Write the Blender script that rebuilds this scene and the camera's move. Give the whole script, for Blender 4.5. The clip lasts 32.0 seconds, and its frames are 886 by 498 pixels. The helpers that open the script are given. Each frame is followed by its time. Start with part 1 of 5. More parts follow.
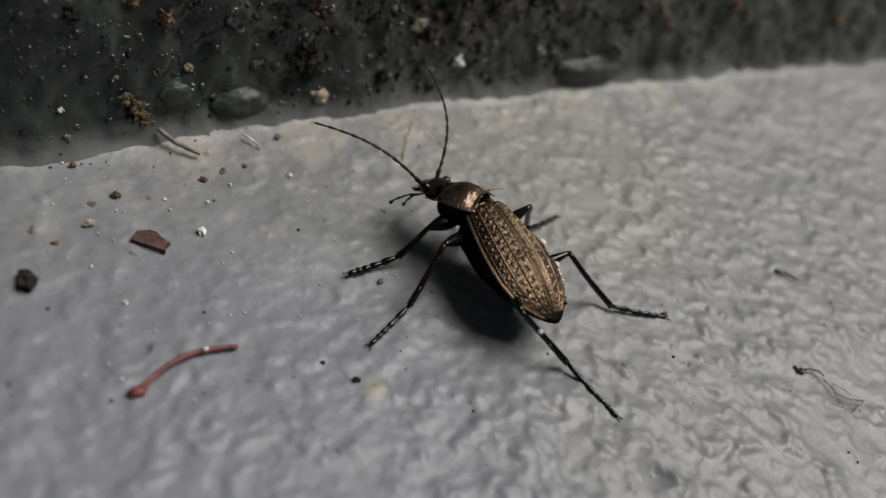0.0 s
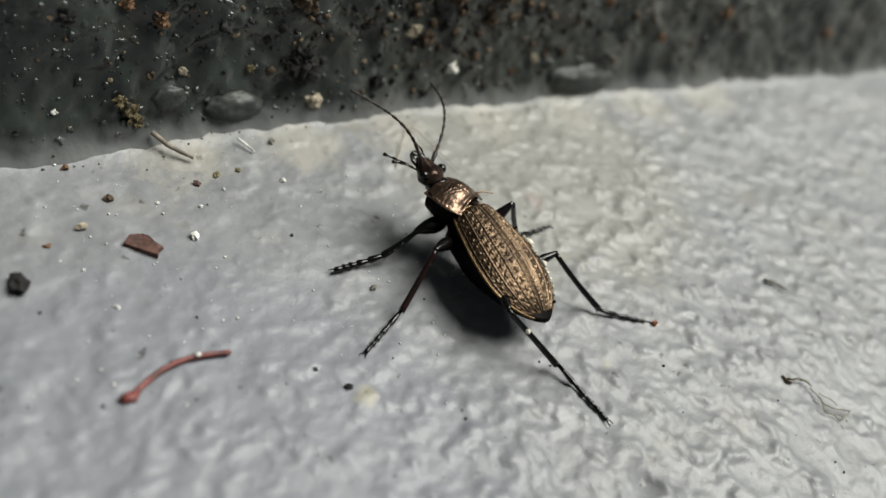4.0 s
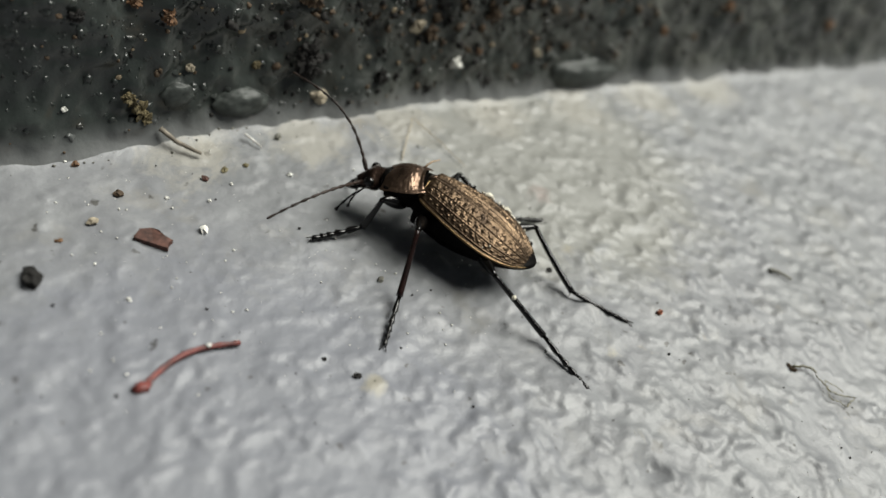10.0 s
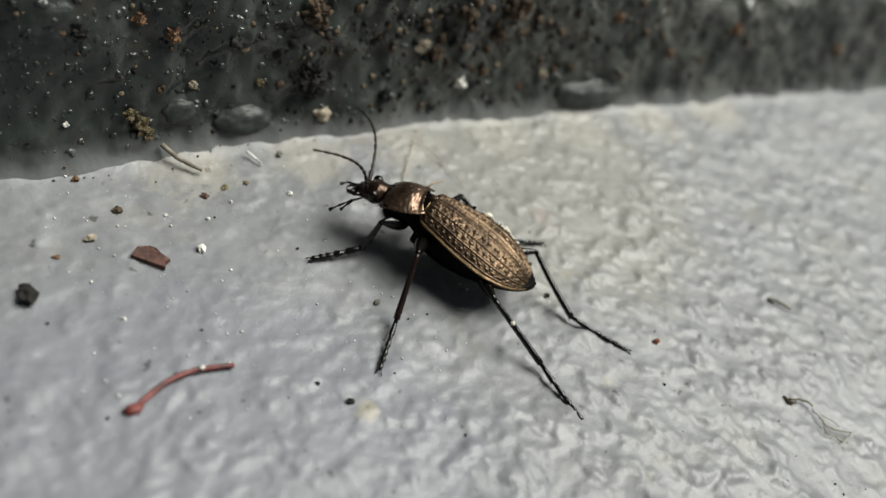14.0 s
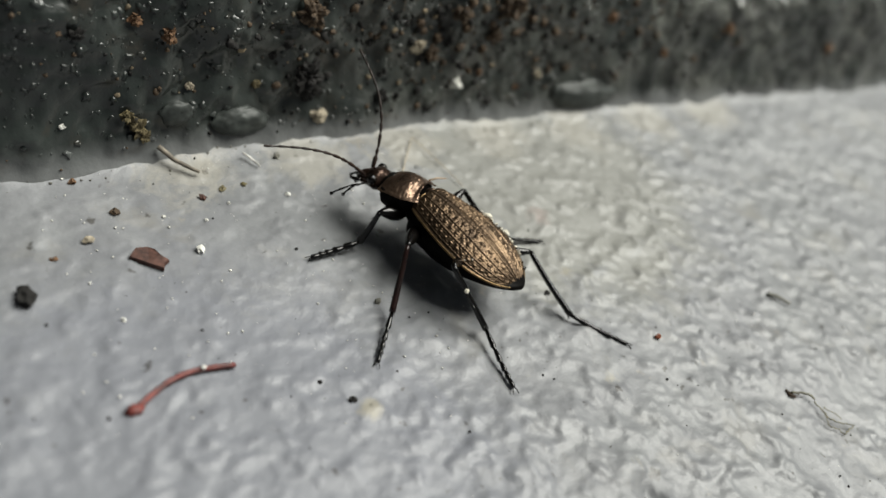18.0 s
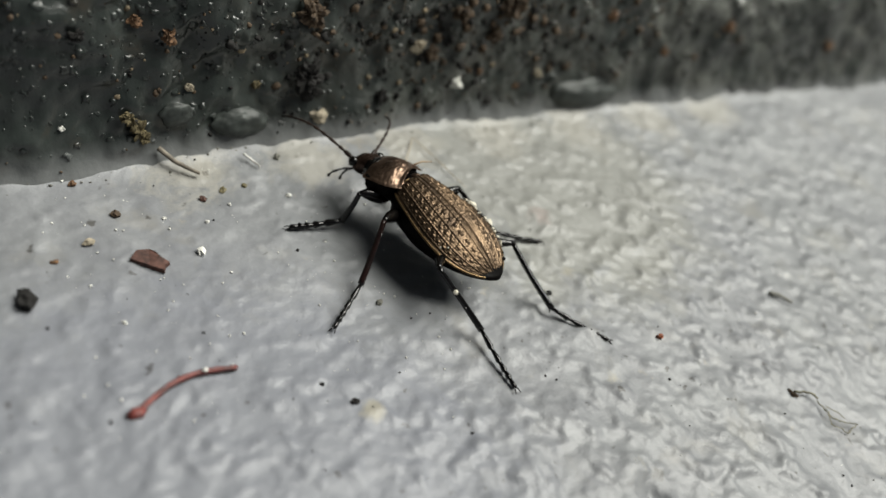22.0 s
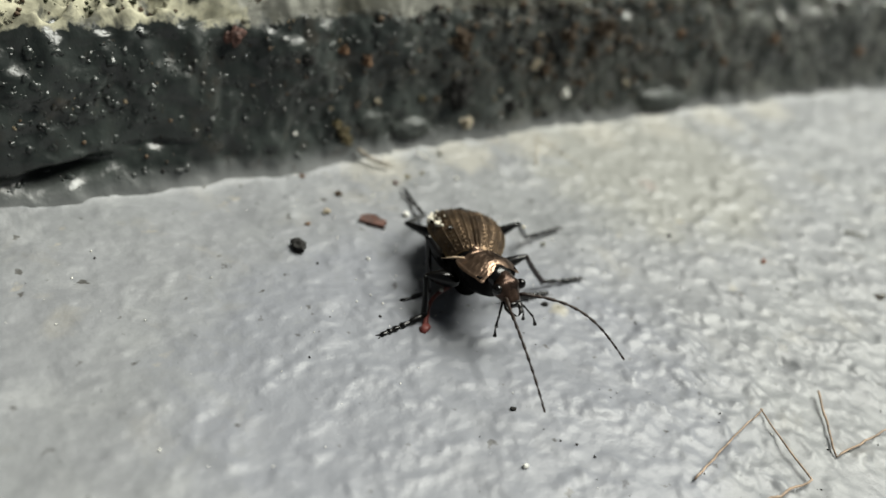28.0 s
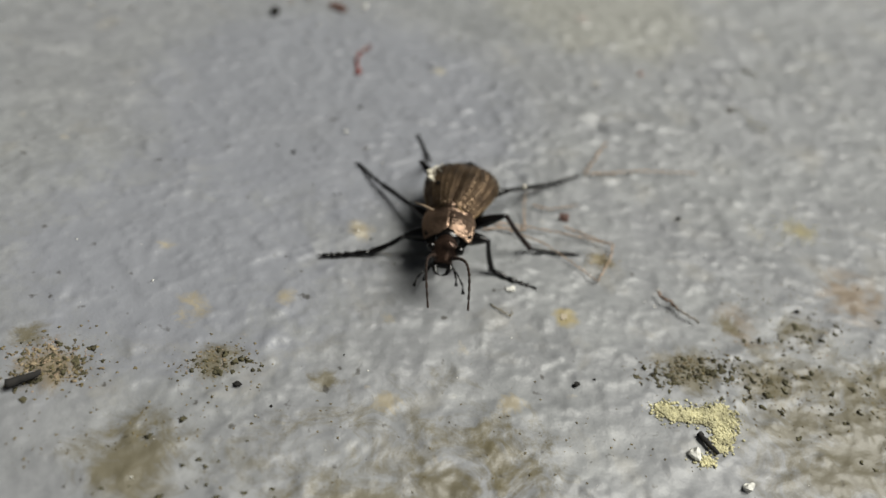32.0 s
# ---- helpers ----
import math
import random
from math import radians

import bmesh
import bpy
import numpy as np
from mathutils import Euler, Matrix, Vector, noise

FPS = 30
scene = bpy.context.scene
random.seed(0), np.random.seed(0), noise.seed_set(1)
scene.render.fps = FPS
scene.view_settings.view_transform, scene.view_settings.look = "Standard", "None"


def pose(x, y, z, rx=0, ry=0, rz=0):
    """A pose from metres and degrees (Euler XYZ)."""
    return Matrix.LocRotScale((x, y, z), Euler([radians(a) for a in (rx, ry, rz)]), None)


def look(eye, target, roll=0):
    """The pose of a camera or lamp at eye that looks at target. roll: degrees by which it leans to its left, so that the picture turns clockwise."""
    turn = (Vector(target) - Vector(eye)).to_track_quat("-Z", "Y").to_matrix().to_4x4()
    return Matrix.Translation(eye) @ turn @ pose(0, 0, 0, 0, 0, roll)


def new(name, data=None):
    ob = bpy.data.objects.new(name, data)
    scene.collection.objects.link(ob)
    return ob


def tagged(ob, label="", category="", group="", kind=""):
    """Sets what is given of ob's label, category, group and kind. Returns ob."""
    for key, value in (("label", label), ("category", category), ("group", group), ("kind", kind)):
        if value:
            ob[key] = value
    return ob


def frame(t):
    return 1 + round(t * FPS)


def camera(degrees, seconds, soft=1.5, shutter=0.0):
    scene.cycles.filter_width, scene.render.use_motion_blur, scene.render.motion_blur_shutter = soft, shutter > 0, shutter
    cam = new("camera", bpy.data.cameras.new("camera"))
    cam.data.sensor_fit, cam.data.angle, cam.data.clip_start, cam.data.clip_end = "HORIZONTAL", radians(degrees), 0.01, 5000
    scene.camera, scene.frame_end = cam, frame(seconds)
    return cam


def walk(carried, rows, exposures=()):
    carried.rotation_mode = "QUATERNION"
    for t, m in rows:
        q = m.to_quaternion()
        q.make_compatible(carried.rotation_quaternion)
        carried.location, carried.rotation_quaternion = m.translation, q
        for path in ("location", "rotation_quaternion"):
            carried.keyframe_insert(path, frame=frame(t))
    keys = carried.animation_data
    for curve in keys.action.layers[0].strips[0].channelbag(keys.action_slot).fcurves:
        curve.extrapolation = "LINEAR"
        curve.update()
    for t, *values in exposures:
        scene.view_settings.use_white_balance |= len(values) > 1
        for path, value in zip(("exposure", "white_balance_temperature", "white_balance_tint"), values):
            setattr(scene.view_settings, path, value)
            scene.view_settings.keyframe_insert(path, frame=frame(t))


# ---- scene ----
cam = camera(56.0, 32.0)
MM = 0.001
# seconds, eye in millimetres, Euler angles in degrees
ROWS = [
    (0, -39.51, -38.55, 52.17, 46.45, -16.20, -31.24),
    (0.5, -39.18, -39.03, 52.66, 46.16, -16.36, -31.38),
    (1, -39.13, -39.33, 52.91, 46.17, -16.58, -31.38),
    (1.5, -39.33, -38.78, 52.86, 46.30, -16.95, -31.49),
    (2, -39.68, -38.11, 52.65, 46.39, -17.33, -31.60),
    (2.5, -39.99, -38.28, 52.60, 46.53, -17.26, -31.59),
    (3, -40.17, -38.41, 52.82, 46.58, -17.40, -31.38),
    (3.5, -39.99, -37.95, 52.51, 46.61, -17.38, -31.48),
    (5.5, -40.17, -38.08, 52.49, 46.40, -17.23, -31.33),
    (6, -40.07, -38.46, 52.52, 46.44, -17.16, -31.58),
    (6.5, -39.89, -38.86, 52.50, 46.36, -17.09, -31.90),
    (7, -39.72, -39.30, 52.46, 46.29, -17.00, -31.95),
    (7.5, -39.68, -39.17, 52.66, 46.12, -17.28, -32.23),
    (8, -40.08, -38.93, 52.59, 46.24, -17.34, -32.45),
    (8.5, -39.90, -38.81, 52.37, 46.39, -17.21, -32.46),
    (9, -39.85, -38.63, 52.18, 46.46, -16.93, -32.41),
    (9.5, -40.14, -38.40, 52.13, 46.47, -16.68, -31.71),
    (10, -40.61, -39.00, 52.34, 46.75, -16.60, -31.61),
    (10.5, -41.19, -38.41, 51.97, 47.04, -16.35, -31.49),
    (11, -41.16, -38.34, 52.33, 46.91, -16.54, -31.16),
    (11.5, -41.39, -38.70, 52.37, 47.27, -16.57, -31.11),
    (12, -41.11, -38.12, 51.45, 47.20, -15.98, -30.55),
    (12.5, -40.09, -37.86, 51.71, 46.56, -15.64, -30.25),
    (13, -40.09, -37.99, 52.69, 46.26, -16.27, -29.84),
    (13.5, -40.06, -38.03, 52.61, 46.66, -16.49, -29.81),
    (14, -39.64, -37.83, 53.89, 46.45, -17.50, -30.20),
    (14.5, -40.22, -38.32, 53.74, 47.21, -18.13, -30.47),
    (16.5, -40.22, -38.11, 53.07, 47.54, -17.60, -30.65),
    (17, -40.29, -37.18, 52.53, 47.40, -17.45, -30.75),
    (17.5, -39.99, -37.43, 52.71, 47.23, -17.30, -31.04),
    (18, -40.34, -38.19, 52.60, 47.58, -17.24, -31.30),
    (18.5, -40.12, -38.26, 52.59, 47.40, -17.03, -31.30),
    (19, -39.93, -38.30, 52.60, 47.26, -17.10, -31.42),
    (19.5, -39.84, -38.12, 52.85, 47.13, -17.29, -31.29),
    (20, -39.43, -38.31, 52.86, 47.07, -17.16, -31.54),
    (20.5, -39.94, -38.10, 52.58, 47.27, -17.31, -31.77),
    (21, -40.23, -38.16, 52.72, 47.32, -17.37, -31.62),
    (21.5, -40.27, -37.97, 52.73, 47.31, -17.25, -31.48),
    (22, -40.34, -37.83, 52.56, 47.52, -17.08, -31.51),
    (22.5, -42.16, -36.73, 52.68, 48.33, -16.41, -32.92),
    (23, -43.44, -38.08, 53.15, 49.66, -16.09, -33.16),
    (23.5, -43.39, -41.56, 52.71, 50.92, -16.07, -32.82),
    (24, -43.97, -40.08, 52.96, 50.86, -15.96, -33.43),
    (24.5, -49.07, -32.25, 53.08, 52.13, -14.74, -37.65),
    (25, -54.80, -34.42, 45.20, 55.20, -14.72, -39.19),
    (25.5, -54.61, -34.07, 42.47, 56.91, -13.50, -38.33),
    (27.5, -63.05, -49.16, 53.55, 55.70, -11.59, -33.48),
    (28, -65.58, -52.79, 51.00, 54.68, -11.42, -33.00),
    (28.5, -65.06, -58.54, 53.69, 52.98, -10.89, -31.70),
    (29, -57.70, -67.31, 51.36, 52.09, -10.44, -32.67),
    (29.5, -54.19, -76.77, 49.82, 50.61, -10.43, -31.96),
    (30, -54.79, -82.53, 49.43, 49.50, -10.40, -30.93),
    (30.5, -58.35, -87.47, 46.34, 49.53, -9.85, -29.69),
    (31, -55.91, -90.50, 47.39, 48.46, -9.47, -26.86),
    (31.5, -51.26, -101.59, 56.22, 47.70, -9.48, -21.67),
    (32, -46.76, -110.12, 58.35, 49.02, -8.13, -15.51),
]
walk(cam, [(t, pose(x * MM, y * MM, z * MM, rx, ry, rz)) for t, x, y, z, rx, ry, rz in ROWS],
     [(0.0, -0.58, 6700, 10), (0.4, 0.08, 6700, 5), (24.2, 0.08, 6700, 5), (25.0, 0.30, 6700, 4), (28.3, 0.37, 6780, 3),
      (28.5, 0.42, 6800, 3), (29.0, 0.33, 6820, 3), (29.5, 0.28, 6800, 4), (30.0, 0.45, 6700, 4), (30.5, 0.60, 6700, 4), (31.0, 0.20, 6800, 5), (31.5, 0.09, 6800, 6), (32.0, 0.05, 6800, 6)])
cam.data.dof.use_dof = True
cam.data.dof.focus_distance = 0.074
cam.data.dof.aperture_fstop = 18.0

# ---- light: bright overcast sky, strongest along the wall ----
world = bpy.data.worlds.new("sky")
scene.world = world
world.use_nodes = True
wn = world.node_tree
sky = wn.nodes.new("ShaderNodeTexSky")
sky.sky_type, sky.sun_disc = "NISHITA", False
SUN_EL, SUN_AZ = 59.0, 97.0
sky.sun_elevation, sky.sun_rotation = radians(SUN_EL), radians(SUN_AZ)
cloud = wn.nodes.new("ShaderNodeHueSaturation")
cloud.inputs["Saturation"].default_value = 0.35
wn.links.new(sky.outputs[0], cloud.inputs["Color"])
wn.links.new(cloud.outputs[0], wn.nodes["Background"].inputs[0])
wn.nodes["Background"].inputs[1].default_value = 0.020
sun = new("sun", bpy.data.lights.new("sun", "SUN"))
sun.data.energy, sun.data.angle, sun.data.color = 5.0, radians(40), (1.0, 0.985, 0.96)
sun_dir = Vector((math.sin(radians(SUN_AZ)) * math.cos(radians(SUN_EL)), math.cos(radians(SUN_AZ)) * math.cos(radians(SUN_EL)), math.sin(radians(SUN_EL))))
sun.matrix_world = look(sun_dir * 3, (0, 0, 0))


# ---- materials ----
def material(name, rough=0.5, metal=0.0, spec=0.5):
    m = bpy.data.materials.new(name)
    m.use_nodes = True
    b = m.node_tree.nodes["Principled BSDF"]
    b.inputs["Roughness"].default_value = rough
    b.inputs["Metallic"].default_value = metal
    b.inputs["Specular IOR Level"].default_value = spec
    return m, m.node_tree, b


def tex_noise(nt, scale, detail=4.0, rough=0.55, distortion=0.0, coords="Object"):
    tc = nt.nodes.new("ShaderNodeTexCoord")
    n = nt.nodes.new("ShaderNodeTexNoise")
    n.inputs["Scale"].default_value, n.inputs["Detail"].default_value = scale, detail
    n.inputs["Roughness"].default_value, n.inputs["Distortion"].default_value = rough, distortion
    nt.links.new(tc.outputs[coords], n.inputs["Vector"])
    return n.outputs["Fac"]


def ramp(nt, fac, *stops):
    r = nt.nodes.new("ShaderNodeValToRGB")
    while len(r.color_ramp.elements) < len(stops):
        r.color_ramp.elements.new(0.5)
    for e, (p, c) in zip(r.color_ramp.elements, stops):
        e.position, e.color = p, (*c, 1) if len(c) == 3 else c
    nt.links.new(fac, r.inputs[0])
    return r.outputs[0]


def mix(nt, fac, a, b, mode="MIX"):
    m = nt.nodes.new("ShaderNodeMix")
    m.data_type, m.blend_type = "RGBA", mode
    for sock, val in ((m.inputs[0], fac), (m.inputs[6], a), (m.inputs[7], b)):
        if isinstance(val, (int, float)):
            sock.default_value = val
        elif isinstance(val, tuple):
            sock.default_value = (*val, 1)
        else:
            nt.links.new(val, sock)
    return m.outputs[2]


def bump(nt, b, height, strength, distance):
    n = nt.nodes.new("ShaderNodeBump")
    n.inputs["Strength"].default_value, n.inputs["Distance"].default_value = strength, distance
    nt.links.new(height, n.inputs["Height"])
    nt.links.new(n.outputs[0], b.inputs["Normal"])


def plain(name, colour, rough=0.5, metal=0.0, vary=0.35, scale=900.0, spec=0.5, dents=0.00004):
    """A surface of one colour with grain, per-object change and fine relief."""
    m, nt, b = material(name, rough, metal, spec)
    fac = tex_noise(nt, scale, 5)
    dark = tuple(c * (1 - vary) for c in colour)
    light = tuple(min(1, c * (1 + vary)) for c in colour)
    nt.links.new(ramp(nt, fac, (0.3, dark), (0.7, light)), b.inputs["Base Color"])
    if dents:
        bump(nt, b, fac, 0.6, dents)
    return m


# floor moss stains, dried dirt, tints, painted light: x, y, reach (millimetres), threshold, colour
OLIVE, TAN, PALE = (0.10, 0.085, 0.045), (0.27, 0.235, 0.165), (0.31, 0.29, 0.235)
# the first three are wide bluish and warm tints
STAINS_AND_LIGHT = [(-26, -16, 36, 0.02, (0.187, 0.195, 0.220)), (-48, -44, 36, 0.14, (0.187, 0.195, 0.220)), (24, 12, 34, 0.10, (0.232, 0.232, 0.212)), (-1, -67, 9, 0.21, OLIVE), (6, -70, 9, 0.23, OLIVE), (14, -64, 9, 0.27, OLIVE), (18, -73, 12, 0.26, OLIVE), (-58.5, -57.5, 10, 0.27, (0.15, 0.115, 0.062)), (-61, -54, 6, 0.26, OLIVE), (-28.7, -43.4, 5, 0.25, TAN), (-45, -59.5, 6, 0.21, OLIVE),
          (-3.4, -50.8, 4, 0.24, (0.16, 0.13, 0.06)), (24.8, -48.4, 6, 0.24, (0.27, 0.23, 0.12)), (-11, -58.6, 3.5, 0.22, (0.27, 0.22, 0.10)), (-32, -79, 44, 0.27, OLIVE), (12, -78, 34, 0.22, OLIVE), (-52, -68, 13, 0.22, OLIVE), (-22, -74, 12, 0.25, OLIVE), (8, -62, 9, 0.25, (0.16, 0.12, 0.075)), (24, -60, 14, 0.26, (0.17, 0.125, 0.08)), (-36, -63, 5, 0.26, OLIVE), (-31, -66, 4, 0.25, TAN), (-20, -68, 4, 0.25, TAN), (-47, -52, 7, 0.30, TAN), (-49, -43, 4, 0.30, TAN), (-38, -52, 4.5, 0.31, TAN), (-29, -56.6, 3.5, 0.30, TAN), (6.5, -62, 5, 0.24, OLIVE),
          # the dark spot at (9.4, -23.2) paints in the shade of a pit
          (12.2, -14.0, 3.0, 0.26, PALE), (-10.8, -9.6, 3.2, 0.27, PALE), (9.4, -23.2, 2.0, 0.25, (0.06, 0.055, 0.04)), (7.6, -21.8, 3.0, 0.28, PALE), (18.6, 6.5, 4.5, 0.24, (0.30, 0.255, 0.235)), (16.5, -1.5, 3.0, 0.27, PALE), (4, 22, 12, 0.34, TAN), (22, 22, 12, 0.34, TAN), (-14, 21, 9, 0.34, TAN)]
# bounced brightness by the upstand's foot, painted in as pale discs
STAINS_AND_LIGHT += [(x, 20.5, 12, 0.20, (0.30, 0.29, 0.26)) for x in (-15, -3, 9, 22, 35, 48, 61)]


def paint_material():
    """Grey floor paint: worn film with beige dirt in patches and dark specks."""
    m, nt, b = material("grey_floor_paint", 0.46, 0.0, 0.6)
    col = ramp(nt, tex_noise(nt, 70, 6, 0.6), (0.3, (0.163, 0.169, 0.175)), (0.7, (0.236, 0.243, 0.248)))
    lilac = ramp(nt, tex_noise(nt, 42, 5, 0.6), (0.38, (0, 0, 0)), (0.60, (0.4, 0.4, 0.4)))
    col = mix(nt, lilac, col, (0.200, 0.204, 0.222))
    chalk = ramp(nt, tex_noise(nt, 190, 6, 0.65, 0.5), (0.54, (0, 0, 0)), (0.70, (0.6, 0.6, 0.6)))
    col = mix(nt, chalk, col, (0.300, 0.305, 0.310))
    fine = ramp(nt, tex_noise(nt, 300, 8, 0.72, 0.3), (0.3, (0.80, 0.80, 0.81)), (0.7, (1.13, 1.13, 1.12)))
    fleck = ramp(nt, tex_noise(nt, 240, 6, 0.62), (0.66, (0, 0, 0)), (0.74, (0.7, 0.7, 0.7)))
    col = mix(nt, fleck, col, (0.33, 0.30, 0.24))
    col = mix(nt, 1.0, col, fine, "MULTIPLY")
    dirt = ramp(nt, tex_noise(nt, 110, 7, 0.65, 0.4), (0.56, (0, 0, 0)), (0.70, (1, 1, 1)))
    half = nt.nodes.new("ShaderNodeMath")
    half.operation = "MULTIPLY"
    half.inputs[1].default_value = 0.3
    nt.links.new(dirt, half.inputs[0])
    col = mix(nt, half.outputs[0], col, (0.28, 0.255, 0.20))
    mottle = tex_noise(nt, 230, 9, 0.78, 0.8)
    for x, y, r, lo, colour in STAINS_AND_LIGHT:
        tc, near = nt.nodes.new("ShaderNodeTexCoord"), nt.nodes.new("ShaderNodeVectorMath")
        near.operation = "DISTANCE"
        near.inputs[1].default_value = (x * MM, y * MM, 0)
        nt.links.new(tc.outputs["Object"], near.inputs[0])
        fade = nt.nodes.new("ShaderNodeMapRange")
        fade.inputs["From Max"].default_value = r * MM
        fade.inputs["To Min"].default_value, fade.inputs["To Max"].default_value = 1.0, 0.0
        nt.links.new(near.outputs["Value"], fade.inputs["Value"])
        both = nt.nodes.new("ShaderNodeMath")
        both.operation = "MULTIPLY"
        nt.links.new(fade.outputs[0], both.inputs[0])
        nt.links.new(mottle, both.inputs[1])
        col = mix(nt, ramp(nt, both.outputs[0], (lo + 0.07, (0, 0, 0)), (lo + 0.20, (0.85, 0.85, 0.85))), col, colour)
    spots = ramp(nt, tex_noise(nt, 620, 3, 0.5), (0.26, (0.35, 0.33, 0.3)), (0.32, (1, 1, 1)))
    col = mix(nt, 1.0, col, spots, "MULTIPLY")
    nt.links.new(col, b.inputs["Base Color"])
    nt.links.new(ramp(nt, tex_noise(nt, 180, 5), (0.3, (0.43,) * 3), (0.75, (0.54,) * 3)), b.inputs["Roughness"])
    bump(nt, b, tex_noise(nt, 1500, 4, 0.6), 0.6, 0.00011)
    return m


def ledge_colour(nt):
    """Bare concrete and dark humus; pale lichen spreads from one place."""
    col = ramp(nt, tex_noise(nt, 130, 7, 0.65, 0.5), (0.36, (0.020, 0.020, 0.012)), (0.46, (0.045, 0.044, 0.030)), (0.56, (0.10, 0.10, 0.085)), (0.68, (0.19, 0.19, 0.165)))
    tc, near = nt.nodes.new("ShaderNodeTexCoord"), nt.nodes.new("ShaderNodeVectorMath")
    near.operation = "DISTANCE"
    near.inputs[1].default_value = (-58 * MM, 28 * MM, 17 * MM)
    nt.links.new(tc.outputs["Object"], near.inputs[0])
    fade = nt.nodes.new("ShaderNodeMapRange")
    fade.inputs["From Max"].default_value = 62 * MM
    fade.inputs["To Min"].default_value, fade.inputs["To Max"].default_value = 1.0, 0.0
    nt.links.new(near.outputs["Value"], fade.inputs["Value"])
    both = nt.nodes.new("ShaderNodeMath")
    both.operation = "MULTIPLY"
    nt.links.new(fade.outputs[0], both.inputs[0])
    nt.links.new(tex_noise(nt, 210, 7, 0.65, 0.5), both.inputs[1])
    pale = ramp(nt, tex_noise(nt, 400, 5), (0.35, (0.13, 0.125, 0.085)), (0.6, (0.46, 0.44, 0.32)))
    col = mix(nt, ramp(nt, both.outputs[0], (0.30, (0, 0, 0)), (0.38, (1, 1, 1))), col, pale)
    return col


def lichen_material():
    m, nt, b = material("lichen_crust", 0.9)
    nt.links.new(ledge_colour(nt), b.inputs["Base Color"])
    bump(nt, b, tex_noise(nt, 700, 8, 0.7), 1.0, 0.0008)
    return m


def plinth_material():
    """Dark slate paint on the upstand, flecked with soil, its +x end painted brighter."""
    m, nt, b = material("dark_slate_paint", 0.24, 0.0, 0.65)
    col = ramp(nt, tex_noise(nt, 90, 6, 0.6), (0.3, (0.006, 0.0085, 0.0078)), (0.7, (0.043, 0.051, 0.046)))
    soil = ramp(nt, tex_noise(nt, 150, 8, 0.7, 0.6), (0.58, (0, 0, 0)), (0.70, (0.8, 0.8, 0.8)))
    col = mix(nt, soil, col, (0.042, 0.034, 0.025))
    # brightness of the +x end is put into the colour, broken up by noise
    tc, xyz, rise = nt.nodes.new("ShaderNodeTexCoord"), nt.nodes.new("ShaderNodeSeparateXYZ"), nt.nodes.new("ShaderNodeMapRange")
    nt.links.new(tc.outputs["Object"], xyz.inputs[0])
    nt.links.new(xyz.outputs["Z"], rise.inputs["Value"])
    bright_end = nt.nodes.new("ShaderNodeMapRange")
    nt.links.new(xyz.outputs["X"], bright_end.inputs["Value"])
    bright_end.inputs["From Min"].default_value, bright_end.inputs["From Max"].default_value = -20 * MM, 50 * MM
    bright_end.inputs["To Max"].default_value = 0.60
    lay = nt.nodes.new("ShaderNodeMath")
    lay.operation = "MULTIPLY"
    nt.links.new(bright_end.outputs[0], lay.inputs[0])
    nt.links.new(ramp(nt, tex_noise(nt, 140, 6, 0.65), (0.40, (0.1, 0.1, 0.1)), (0.64, (1, 1, 1))), lay.inputs[1])
    col = mix(nt, lay.outputs[0], col, (0.175, 0.178, 0.155))
    # the lowest 2.7 mm fade towards the floor's grey
    rise.inputs["From Min"].default_value, rise.inputs["From Max"].default_value = 0.2 * MM, 2.7 * MM
    rise.inputs["To Min"].default_value, rise.inputs["To Max"].default_value = 1.0, 0.0
    add = nt.nodes.new("ShaderNodeMath")
    add.operation = "MULTIPLY"
    nt.links.new(rise.outputs[0], add.inputs[0])
    nt.links.new(ramp(nt, tex_noise(nt, 110, 4), (0.3, (0.55, 0.55, 0.55)), (0.6, (1, 1, 1))), add.inputs[1])
    col = mix(nt, add.outputs[0], col, (0.19, 0.195, 0.195))
    # paint ends raggedly below the weathered top edge
    top, fray, over = nt.nodes.new("ShaderNodeMapRange"), nt.nodes.new("ShaderNodeMath"), nt.nodes.new("ShaderNodeMath")
    nt.links.new(xyz.outputs["Z"], top.inputs["Value"])
    top.inputs["From Min"].default_value, top.inputs["From Max"].default_value = 13.5 * MM, 19.5 * MM
    fray.operation, fray.inputs[1].default_value = "MULTIPLY", 0.9
    nt.links.new(tex_noise(nt, 230, 7, 0.68, 0.3), fray.inputs[0])
    nt.links.new(top.outputs[0], over.inputs[0])
    nt.links.new(fray.outputs[0], over.inputs[1])
    worn = ramp(nt, over.outputs[0], (0.93, (0, 0, 0)), (1.0, (1, 1, 1)))
    col = mix(nt, worn, col, ledge_colour(nt))
    nt.links.new(mix(nt, worn, (0.28, 0.28, 0.28), (0.9, 0.9, 0.9)), b.inputs["Roughness"])
    nt.links.new(col, b.inputs["Base Color"])
    bump(nt, b, tex_noise(nt, 900, 4, 0.5), 0.45, 0.0003)
    return m


PAINT, PLINTH, LICHEN = paint_material(), plinth_material(), lichen_material()


# ---- helpers of this scene ----
TABLES = {}


